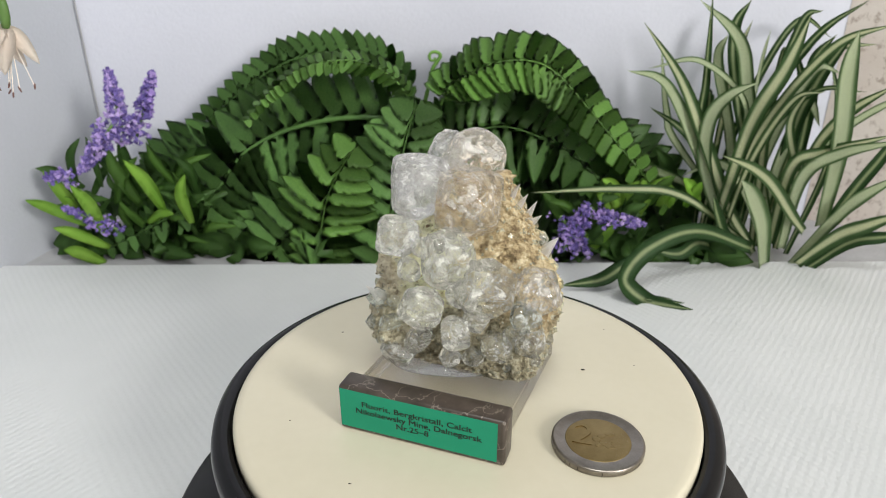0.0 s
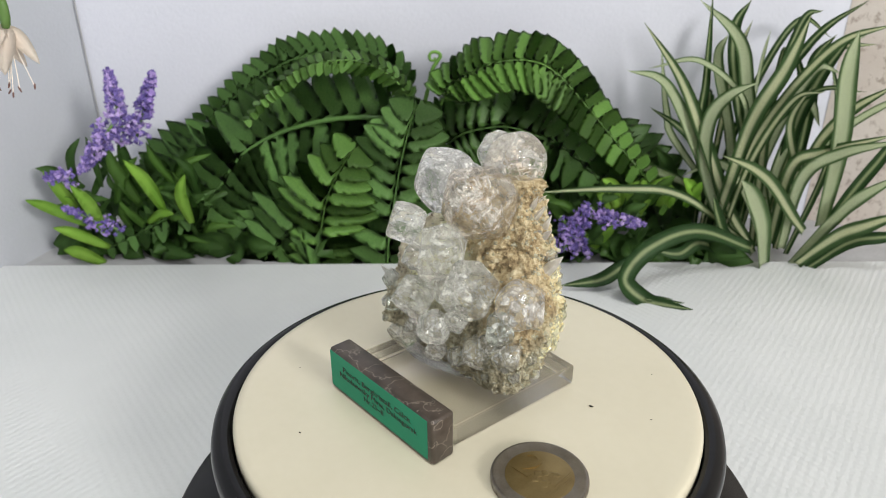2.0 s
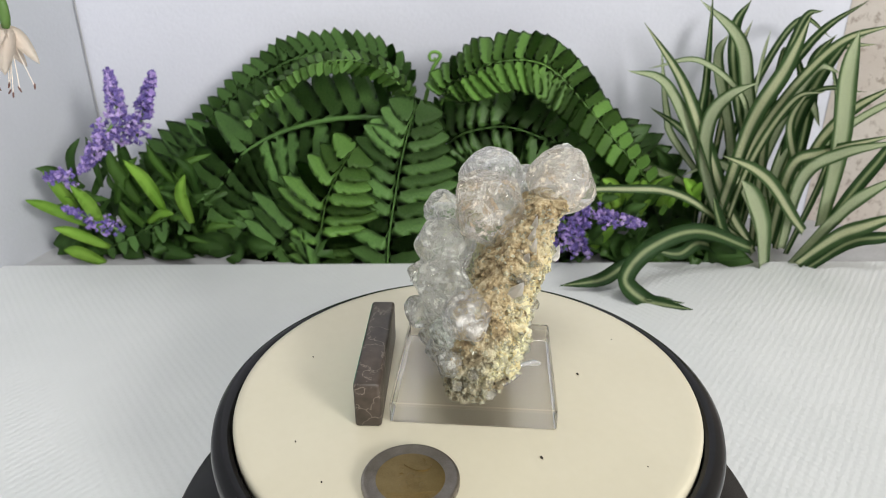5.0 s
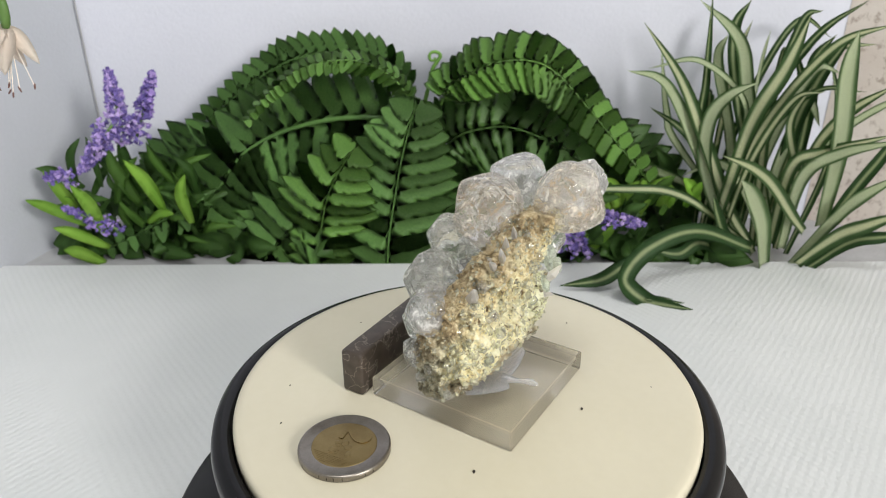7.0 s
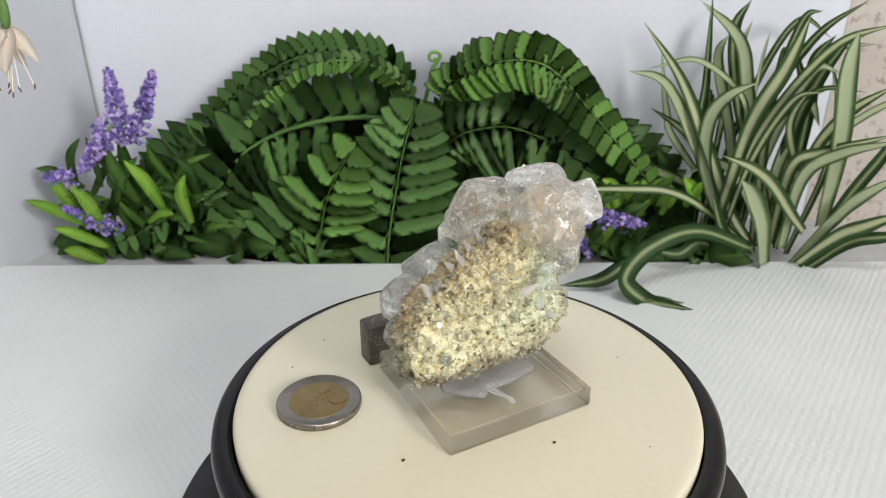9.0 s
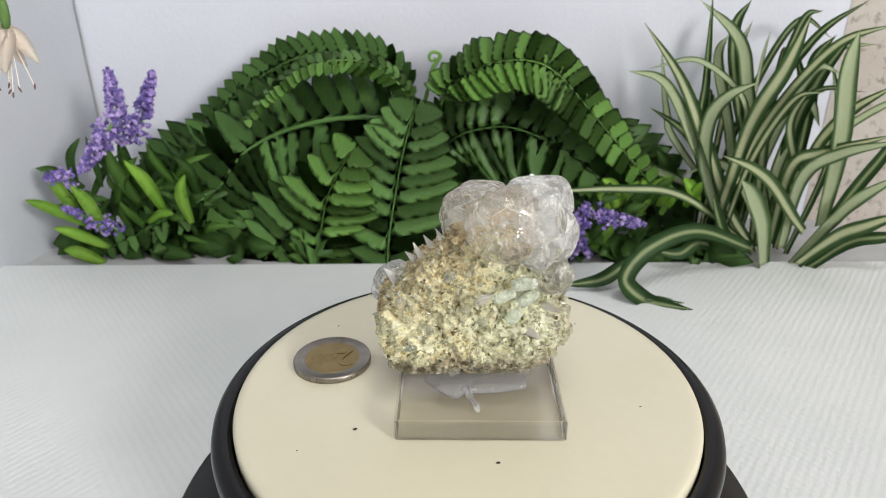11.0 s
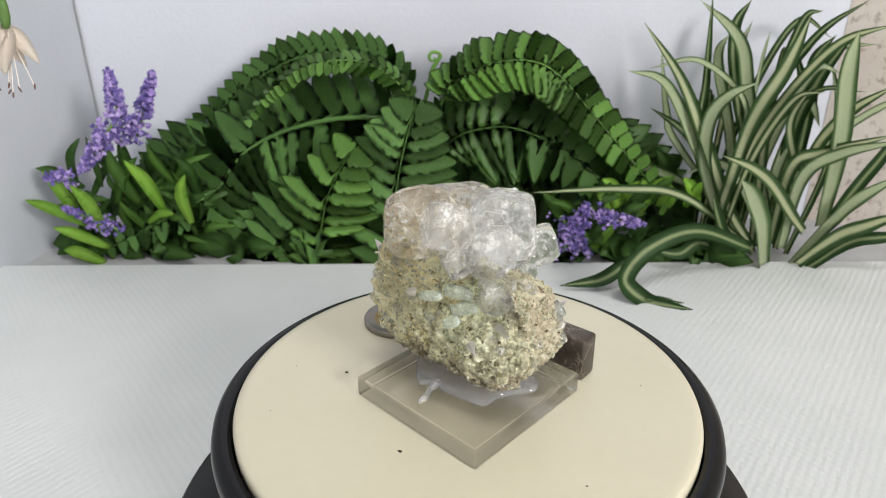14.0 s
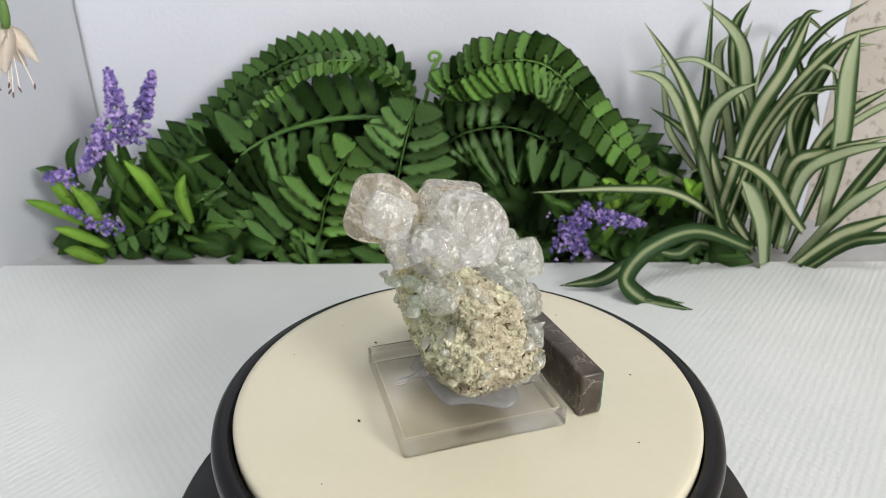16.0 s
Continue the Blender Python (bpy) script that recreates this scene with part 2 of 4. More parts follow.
def stripe_material(name, edge, middle, lo, hi):
    """A strap leaf: the colour runs across it, by the mesh's own map."""
    m, n, l, b = nodes_of(name)
    uv = n.new("ShaderNodeUVMap")
    sep = n.new("ShaderNodeSeparateXYZ")
    l.new(uv.outputs[0], sep.inputs[0])
    wob = noise_node(n, l, 60, 3)
    add = n.new("ShaderNodeMath")
    add.operation = "MULTIPLY_ADD"
    add.inputs[1].default_value = 0.08
    l.new(wob.outputs[0], add.inputs[0])
    l.new(sep.outputs["X"], add.inputs[2])
    r = ramp(n, l, add.outputs[0], [(lo - 0.05, edge), (lo + 0.10, middle), (hi - 0.10, middle), (hi + 0.05, edge)])
    streak = n.new("ShaderNodeTexWave")
    streak.inputs["Scale"].default_value = 6
    streak.inputs["Distortion"].default_value = 0.8
    l.new(uv.outputs[0], streak.inputs["Vector"])
    col = mixed(n, l, 0.3, r.outputs[0], mixed(n, l, 1.0, r.outputs[0], streak.outputs["Color"], "MULTIPLY"))
    l.new(col, b.inputs["Base Color"])
    b.inputs["Roughness"].default_value = 0.5
    b.inputs["Specular IOR Level"].default_value = 0.3
    add_bump(n, l, b, streak.outputs["Fac"], 0.15, 0.0003)
    return m


M = {
    "paper": paper_towel(),
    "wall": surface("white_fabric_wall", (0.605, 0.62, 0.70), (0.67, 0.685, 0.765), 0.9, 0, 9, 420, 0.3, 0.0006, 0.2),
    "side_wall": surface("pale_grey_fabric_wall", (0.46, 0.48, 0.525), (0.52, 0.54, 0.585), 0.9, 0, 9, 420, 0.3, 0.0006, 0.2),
    "room": surface("room_plaster", (0.50, 0.495, 0.485), (0.56, 0.555, 0.545), 0.9),
    "floor_grey": surface("grey_board", (0.34, 0.34, 0.35), (0.44, 0.44, 0.45), 0.8),
    "stone": stone_wall(),
    "black": surface("black_plastic", (0.005, 0.005, 0.006), (0.010, 0.010, 0.011), 0.22, 0, 40, 900, 0.06, 0.0002, 0.22),
    "cream": surface("cream_plastic", (0.605, 0.562, 0.435), (0.645, 0.602, 0.475), 0.32, 0, 25, 300, 0.02, 0.0002),
    "silver": surface("cupronickel", (0.22, 0.195, 0.17), (0.36, 0.33, 0.295), 0.36, 1.0, 200, 2500, 0.15, 0.0001),
    "brass": surface("nickel_brass", (0.26, 0.19, 0.085), (0.38, 0.29, 0.14), 0.42, 1.0, 200, 2500, 0.2, 0.0001),
    "marble": marble_brown(),
    "label": surface("green_paper", (0.0, 0.235, 0.125), (0.0, 0.265, 0.145), 0.6, 0, 60, 1500, 0.03, 0.0001),
    "ink": surface("black_ink", (0.006, 0.012, 0.009), (0.01, 0.016, 0.012), 0.5),
    "acrylic": acrylic("clear_acrylic", 0.74, 1.0),
    # Side faces tinted darker to stand for dark reflections inside the clear plate.
    "acrylic_dark_edge": acrylic("darkened_acrylic_edge", 0.03, 0.74),
    "acrylic_bevel": acrylic("polished_acrylic_bevel", 0.1, 1.0, 0.12),
    "glue": glue_material(),
    "rock": rock_matrix_material(),
    "clear": crystal_material("clear_fluorite", (1.0, 1.0, 0.985), 0.26, (0.98, 0.985, 0.94)),
    "milky": crystal_material("milky_fluorite", (1.0, 1.0, 0.995), 0.34, (0.98, 0.975, 0.97)),
    "warm": crystal_material("warm_fluorite", (1.0, 0.985, 0.955), 0.24, (0.97, 0.91, 0.82)),
    "pale": crystal_material("pale_green_fluorite", (0.98, 1.0, 0.99), 0.22, (0.93, 0.98, 0.93), 0.06),
    "quartz": crystal_material("grain_quartz", (0.95, 0.95, 0.86), 0.5, (0.95, 0.94, 0.78), 0.08),
    "calcite": crystal_material("white_calcite", (0.96, 0.95, 0.95), 0.62, (0.88, 0.86, 0.84), 0.3),
    "mint": crystal_material("pale_mint_calcite", (0.96, 1.0, 0.97), 0.55, (0.90, 0.96, 0.88), 0.12),
    "veil": veil_material("white_veil", (0.98, 0.98, 0.96), 0.95),
    "tan_veil": veil_material("tan_veil", (0.62, 0.46, 0.28), 0.7),
    "fern": leaf_material("fern_green", (0.056, 0.130, 0.029), (0.094, 0.202, 0.050)),
    "fern_bright": leaf_material("fern_bright_green", (0.075, 0.175, 0.030), (0.13, 0.27, 0.05)),
    "fern_mid": leaf_material("fern_mid_green", (0.068, 0.152, 0.036), (0.108, 0.228, 0.056)),
    "lime": leaf_material("lime_green_leaf", (0.22, 0.46, 0.05), (0.38, 0.64, 0.11)),
    "strap": (
        stripe_material("strap_leaf_dark", (0.045, 0.11, 0.032), (0.42, 0.50, 0.26), 0.40, 0.66),
        stripe_material("strap_leaf_cream_stripe", (0.09, 0.18, 0.06), (0.66, 0.70, 0.44), 0.30, 0.76),
        stripe_material("strap_leaf_pale", (0.15, 0.27, 0.10), (0.60, 0.68, 0.44), 0.20, 0.88),
    ),
    "violet": leaf_material("violet_floret", (0.10, 0.075, 0.28), (0.21, 0.155, 0.46), 0.6),
    "lilac": leaf_material("lilac_floret", (0.26, 0.17, 0.52), (0.50, 0.39, 0.72), 0.6),
    "petal": leaf_material("cream_pink_petal", (0.93, 0.82, 0.75), (0.96, 0.90, 0.85), 0.55),
    "stem": leaf_material("stem_green", (0.10, 0.19, 0.05), (0.16, 0.28, 0.08)),
    "anther": surface("brown_anther", (0.12, 0.06, 0.05), (0.2, 0.1, 0.08), 0.7),
    "speck": surface("dark_speck", (0.02, 0.015, 0.01), (0.05, 0.04, 0.03), 0.8),
}


# ---- building helpers ----
def link_mesh(name, bm, material, smooth=True):
    me = bpy.data.meshes.new(name)
    bm.to_mesh(me)
    bm.free()
    if material:
        me.materials.append(material)
    if smooth is not None:
        for f in me.polygons:
            f.use_smooth = smooth
    return new(name, me)


def part(name, bm, material, parent, label="", smooth=True):
    ob = link_mesh(name, bm, material, smooth)
    ob.parent = parent
    if label:
        ob["label"] = label
    return ob


def box(x0, x1, y0, y1, z0, z1, bevel=0.0, segments=2):
    bm = bmesh.new()
    bmesh.ops.create_cube(bm, size=1)
    for v in bm.verts:
        v.co = Vector((x0 + (v.co.x + 0.5) * (x1 - x0), y0 + (v.co.y + 0.5) * (y1 - y0), z0 + (v.co.z + 0.5) * (z1 - z0)))
    if bevel:
        bmesh.ops.bevel(bm, geom=bm.edges[:], offset=bevel, segments=segments, affect="EDGES", profile=0.5)
    return bm


def lathe(profile, n=128, closed=True):
    bm = bmesh.new()
    rings = [[bm.verts.new((r * math.cos(2 * math.pi * k / n), r * math.sin(2 * math.pi * k / n), z)) for k in range(n)] for r, z in profile]
    for a, b in zip(rings, rings[1:]):
        for k in range(n):
            bm.faces.new((a[k], a[(k + 1) % n], b[(k + 1) % n], b[k]))
    if closed:
        bm.faces.new(rings[0][::-1])
        bm.faces.new(rings[-1])
    bmesh.ops.recalc_face_normals(bm, faces=bm.faces[:])
    return bm


def spline(points, count):
    """Catmull-Rom through the points, count + 1 samples."""
    p = [Vector(q) for q in points]
    p = [p[0] * 2 - p[1]] + p + [p[-1] * 2 - p[-2]]
    out = []
    for k in range(count + 1):
        s = k / count * (len(p) - 3)
        i = min(int(s), len(p) - 4)
        t = s - i
        a, b, c, d = p[i:i + 4]
        out.append(0.5 * ((2 * b) + (c - a) * t + (2 * a - 5 * b + 4 * c - d) * t * t + (3 * b - a - 3 * c + d) * t ** 3))
    return out


def tube(path, radii, n=8, bm=None):
    bm = bm or bmesh.new()
    rings = []
    for k, c in enumerate(path):
        tan = (path[min(k + 1, len(path) - 1)] - path[max(k - 1, 0)]).normalized()
        side = tan.cross(Vector((0.13, -1, 0.21))).normalized()
        up = side.cross(tan)
        r = radii[k] if isinstance(radii, (list, tuple)) else radii
        rings.append([bm.verts.new(c + (side * math.cos(2 * math.pi * j / n) + up * math.sin(2 * math.pi * j / n)) * r) for j in range(n)])
    for a, b in zip(rings, rings[1:]):
        for j in range(n):
            bm.faces.new((a[j], a[(j + 1) % n], b[(j + 1) % n], b[j]))
    bm.faces.new(rings[0][::-1])
    bm.faces.new(rings[-1])
    return bm


def frame_at(origin, y_axis, z_hint):
    y = Vector(y_axis).normalized()
    x = y.cross(Vector(z_hint)).normalized()
    z = x.cross(y)
    m = Matrix((x, y, z)).transposed().to_4x4()
    m.translation = origin
    return m


def empty(name, place, label, category, group=""):
    ob = new(name)
    ob.location = place
    ob.empty_display_size = 0.01
    return tagged(ob, label, category, group)


TURNING = []  # things that ride on the disc, with their pose at the start

# ---- the booth and the room ----
def plain(name, bm, material, label, category):
    return tagged(link_mesh(name, bm, material, False), label, category, kind="structure")


plain("tabletop", box(-0.75, 0.75, -0.75, 0.45, -0.09, -0.056), M["floor_grey"], "grey board tabletop under the white paper cover", "table top")
cover = link_mesh("paper_cover", box(-0.62, 0.62, -0.70, 0.0, -0.0555, TABLE_Z, 0.002, 3), M["paper"])
cover.matrix_world = Matrix.Translation((0, 0.1955, 0)) @ pose(0, 0, 0, 0, 0, 2.4)
tagged(cover, "white embossed paper towel cover over the tabletop", "table cover", kind="structure")
for lx, ly in ((-0.70, -0.70), (0.70, -0.70), (-0.70, 0.40), (0.70, 0.40)):
    tagged(link_mesh("table_leg", box(lx - 0.03, lx + 0.03, ly - 0.03, ly + 0.03, -0.80, -0.09, 0.004), M["room"]), "plain square table leg under the tabletop", "table leg", kind="structure")
plain("wall_back", box(-0.34, 0.2445, 0.290, 0.300, -0.056, 0.36), M["wall"], "white fabric back wall of the photo booth", "wall")
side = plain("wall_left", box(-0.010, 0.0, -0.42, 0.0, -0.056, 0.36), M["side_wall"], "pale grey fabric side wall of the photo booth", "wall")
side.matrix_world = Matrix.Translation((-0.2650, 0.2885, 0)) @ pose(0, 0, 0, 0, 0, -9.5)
plain("wall_right", box(0.0, 0.02, -0.42, 0.0, -0.056, 0.36), M["stone"], "beige pitted travertine wall", "wall").matrix_world = Matrix.Translation((0.244, 0.2895, 0)) @ pose(0, 0, 0, 0, 0, 62)
# Thin grey rod put in for the shaded crease between the two walls.
plain("trim", lathe([(0.0005, -0.055), (0.0005, 0.355)], 12), M["floor_grey"], "grey rod standing for the dark crease where the booth walls meet", "trim").location = (-0.2635, 0.2882, 0)
plain("floor", box(-1.5, 1.5, -2.0, 1.0, -0.82, -0.80), M["room"], "plain room floor", "floor")
plain("ceiling", box(-1.5, 1.5, -2.0, 1.0, 1.40, 1.42), M["room"], "plain grey room ceiling", "ceiling")
plain("wall_north", box(-1.5, 1.5, 1.0, 1.05, -0.8, 1.4), M["room"], "plain plaster room wall", "wall")
plain("wall_south", box(-1.5, 1.5, -2.05, -2.0, -0.8, 1.4), M["room"], "plain plaster room wall", "wall")
plain("wall_west", box(-1.55, -1.5, -2.0, 1.0, -0.8, 1.4), M["room"], "plain plaster room wall", "wall")
# Wall out of view; its opening and panel are added only to house the lamp.
east = bmesh.new()
for piece in ((1.26, 1.34, -2.0, -1.6, -0.8, 1.4), (1.26, 1.34, -0.9, 1.0, -0.8, 1.4), (1.26, 1.34, -1.6, -0.9, -0.8, 0.31), (1.26, 1.34, -1.6, -0.9, 1.01, 1.4)):
    cube = bmesh.ops.create_cube(east, size=1)["verts"]
    for v in cube:
        v.co = Vector([lo + (c + 0.5) * (hi - lo) for c, lo, hi in zip(v.co, piece[0::2], piece[1::2])])
plain("wall_east", east, M["room"], "plain plaster room wall with an opening added around the lamp", "wall")
plain("window_1", box(1.300, 1.310, -1.6, -0.9, 0.31, 1.01), M["room"], "pale panel added out of view behind the wall opening", "window")


# ---- the turntable ----
def build_turntable():
    thing = empty("turntable", (0, 0, TABLE_Z), "black motorised turntable with a cream disc on white paper", "turntable")
    dz = -TABLE_Z
    part("base_plate", lathe([(0.0985, 0.0), (0.0985, 0.003), (0.0975, 0.0042), (0.060, 0.0055)]), M["black"], thing, "wide flat black plastic foot")
    body = [(0.074, 0.005), (0.074, 0.012)]
    for k in range(4):
        z = 0.013 + k * 0.006
        body += [(0.0745, z), (0.0755, z + 0.001), (0.0755, z + 0.0035), (0.0745, z + 0.0045)]
    body += [(0.0745, 0.040), (0.070, 0.041)]
    part("housing", lathe(body), M["black"], thing, "ribbed black plastic housing")
    ring = [(0.0726, 0.038), (0.0775, 0.038), (0.0788, 0.0405), (0.0790, 0.0440), (0.0784, 0.0462), (0.0770, 0.0472), (0.0745, 0.0474), (0.0729, 0.0466), (0.0726, 0.038)]
    part("rim", lathe(ring, 160, False), M["black"], thing, "glossy rounded black rim")
    disc = part("disc", lathe([(0.0722, dz - 0.0075), (0.0722, dz - 0.0016), (0.0718, dz - 0.0006), (0.0710, dz - 0.0001), (0.069, dz)], 160), M["cream"], thing, "smooth cream plastic disc")
    return disc


DISC = build_turntable()


# ---- the coin ----
def text_mesh(body, size, depth, bold=0.0):
    cu = bpy.data.curves.new("text", "FONT")
    cu.body, cu.size, cu.extrude, cu.align_x, cu.align_y, cu.offset = body, size, depth, "CENTER", "CENTER", bold
    tmp = bpy.data.objects.new("text", cu)
    scene.collection.objects.link(tmp)
    me = bpy.data.meshes.new_from_object(tmp.evaluated_get(bpy.context.evaluated_depsgraph_get()))
    bpy.data.objects.remove(tmp)
    bm = bmesh.new()
    bm.from_mesh(me)
    return bm


def build_coin():
    thing = empty("coin", (0.0372, -0.0277, 0), "worn two-tone coin lying on the cream disc", "coin")
    r, h = 0.012875, 0.0022
    ring = [(0.0090, 0.0002), (0.0124, 0.0), (r, 0.0003), (r, h - 0.0004), (0.01265, h - 0.00005), (0.0121, h), (0.0118, h - 0.00018), (0.0093, h - 0.00022), (0.0090, h - 0.0003)]
    part("outer_ring", lathe(ring, 96, False), M["silver"], thing, "worn silver-coloured outer ring")
    core = part("core", lathe([(0.0091, 0.0003), (0.0091, h - 0.00026), (0.0089, h - 0.00022)], 96), M["brass"], thing, "brass-coloured centre")
    two = text_mesh("2", 0.0125, 0.00026)
    bmesh.ops.transform(two, matrix=pose(-0.0042, 0.0008, h - 0.00022), verts=two.verts)
    part("numeral", two, M["brass"], core, "raised numeral", False)
    eur = text_mesh("EURO", 0.0032, 0.00009)
    bmesh.ops.transform(eur, matrix=pose(0.0034, -0.0012, h - 0.00022), verts=eur.verts)
    part("lettering", eur, M["brass"], core, "raised letters", False)
    rng = random.Random(4)
    bm = bmesh.new()
    for k in range(9):  # low relief map
        c = Vector((0.0015 + rng.uniform(-0.0022, 0.0022), 0.0012 + rng.uniform(-0.004, 0.003), h - 0.0002))
        bmesh.ops.create_icosphere(bm, subdivisions=2, radius=1, matrix=Matrix.Translation(c) @ Matrix.Diagonal((rng.uniform(0.0005, 0.0014), rng.uniform(0.0005, 0.0012), 0.00007, 1)))
    part("relief", bm, M["brass"], core, "low relief map")
    for k in range(6):  # stripes of the design
        bm = box(0.0052 + k * 0.00055, 0.0054 + k * 0.00055, -0.0065 + k * 0.0006, 0.0062 - k * 0.0006, h - 0.0003, h - 0.00012)
        part("stripe", bm, M["brass"], core, "", False)
    for k in range(36):  # marks struck into the edge
        a = 2 * math.pi * k / 36 + rng.uniform(-0.04, 0.04)
        if rng.random() < 0.4:
            continue
        bm = box(-0.00012, 0.00012, -0.00004, 0.00004, 0.0006, 0.0016)
        bmesh.ops.transform(bm, matrix=Matrix.Rotation(a, 4, "Z") @ pose(0.01286, 0, 0, 0, 0, 90), verts=bm.verts)
        part("edge_mark", bm, M["speck"], thing, "", False)
    thing.rotation_euler[2] = radians(-14)
    return thing


TURNING.append(build_coin())


# ---- the label block ----
def build_label_block():
    thing = empty("label_block", (-0.0117, -0.0263, 0), "brown veined marble bar with a green printed label", "label stand")
    L, D, H = 0.0495, 0.0078, 0.0149
    bm = box(-L / 2, L / 2, -D / 2, D / 2, 0, H, 0.0011, 3)
    part("marble_bar", bm, M["marble"], thing, "polished dark brown marble with pale veins")
    x0, x1, z0, z1 = -L / 2 + 0.0006, L / 2 - 0.0022, 0.0013, H - 0.0009
    tag = part("label", box(x0, x1, -D / 2 - 0.00006, -D / 2 + 0.0002, z0, z1), M["label"], thing, "green printed paper label", False)
    for k, line in enumerate(("Fluorit, Bergkristall, Calcit", "Nikolaewsky Mine, Dalnegorsk", "Nr.25\u20138")):
        bm = text_mesh(line, 0.00255, 0.00003)
        twin = bmesh.ops.duplicate(bm, geom=bm.verts[:] + bm.edges[:] + bm.faces[:])["geom"]
        bmesh.ops.translate(bm, vec=(0.00006, 0, 0.000004), verts=[g for g in twin if isinstance(g, bmesh.types.BMVert)])
        w = max(v.co.x for v in bm.verts) - min(v.co.x for v in bm.verts)
        want = (0.0328, 0.0375, 0.0097)[k]
        bmesh.ops.transform(bm, matrix=Matrix.Translation(((x0 + x1) / 2 + (-0.0002, 0.0002, -0.0012)[k], -D / 2 - 0.00013, z1 - 0.0040 - 0.00245 * k)) @ pose(0, 0, 0, 90) @ Matrix.Diagonal((want / w, 1, 1, 1)), verts=bm.verts)
        part("lettering", bm, M["ink"], tag, "black printed letters", False)
    thing.rotation_euler[2] = radians(-18)
    return thing


TURNING.append(build_label_block())


# ---- the acrylic stand and glue ----
def build_stand():
    thing = empty("acrylic_stand", (-0.0023, 0.0041, 0), "clear acrylic square plate under the mineral specimen", "display stand")
    s = 0.0245
    plate = part("plate", box(-s, s, -s, s, 0.0001, 0.0068, 0.0008, 3), M["acrylic"], thing, "clear thick acrylic with bevelled edges", False)
    plate.data.materials.append(M["acrylic_dark_edge"])
    plate.data.materials.append(M["acrylic_bevel"])
    for q in plate.data.polygons:
        q.material_index = 0 if abs(q.normal.z) > 0.99 else 1 if max(abs(q.normal.x), abs(q.normal.y)) > 0.99 else 2
    thing.rotation_euler[2] = radians(-21.5)
    return thing


TURNING.append(build_stand())


def build_glue():
    thing = empty("glue_blob", (-0.004, 0.005, 0.0068), "clear hardened glue puddle on the acrylic plate", "glue")
    rim = spline([(0.019, -0.002, 0), (0.017, 0.004, 0), (0.0135, 0.0095, 0), (0.0095, 0.0085, 0), (0.004, 0.0105, 0), (-0.002, 0.0118, 0), (-0.0080, 0.0122, 0),
                  (-0.0105, 0.0075, 0), (-0.0150, 0.0035, 0), (-0.0195, 0.0000, 0), (-0.0180, -0.006, 0), (-0.010, -0.010, 0), (0.004, -0.011, 0), (0.014, -0.008, 0), (0.019, -0.002, 0)], 84)[:-1]
    bm = bmesh.new()
    rings = []
    for s, z in ((1.0, 0.0), (1.02, 0.0005), (1.01, 0.0011), (0.96, 0.0017), (0.86, 0.0021), (0.6, 0.0026)):
        rings.append([bm.verts.new((p.x * s, p.y * s, z * (1 + 0.25 * noise.noise(p * 160)))) for p in rim])
    n = len(rim)
    for a, b in zip(rings, rings[1:]):
        for k in range(n):
            bm.faces.new((a[k], a[(k + 1) % n], b[(k + 1) % n], b[k]))
    bm.faces.new(rings[0][::-1])
    bm.faces.new(rings[-1])
    bmesh.ops.recalc_face_normals(bm, faces=bm.faces[:])
    part("puddle", bm, M["glue"], thing)
    path = spline([(0.0088, 0.007, 0.0006), (0.0094, 0.0115, 0.0006), (0.0092, 0.0150, 0.0006), (0.0100, 0.0180, 0.0004)], 10)
    part("drip", tube(path, [0.0016, 0.0014, 0.0012, 0.0009, 0.0008, 0.0008, 0.0009, 0.0011, 0.0011, 0.0008, 0.0003]), M["glue"], thing)
    return thing


TURNING.append(build_glue())


# ---- the mineral specimen ----
# height: extent along the label bar's direction (u) and away from it (v)
LEVELS = [
    (0.0070, -0.007, 0.016, -0.004, 0.003), (0.0095, -0.018, 0.022, -0.006, 0.008), (0.0140, -0.023, 0.0245, -0.007, 0.013),
    (0.0200, -0.028, 0.0255, -0.007, 0.017), (0.0280, -0.029, 0.026, -0.005, 0.0185), (0.0360, -0.028, 0.0255, -0.001, 0.0195),
    (0.0440, -0.0275, 0.0220, 0.003, 0.0210), (0.0500, -0.0250, 0.0165, 0.007, 0.0230), (0.0560, -0.0195, 0.0115, 0.011, 0.0250),
    (0.0610, -0.013, 0.0070, 0.015, 0.0275), (0.0640, -0.008, 0.004, 0.019, 0.0265),
]
TURN_UV = Matrix.Rotation(radians(-20), 4, "Z")


def level(z):
    for a, b in zip(LEVELS, LEVELS[1:]):
        if z <= b[0]:
            t = max(0.0, (z - a[0]) / (b[0] - a[0]))
            return [p + (q - p) * t for p, q in zip(a, b)]
    return list(LEVELS[-1])


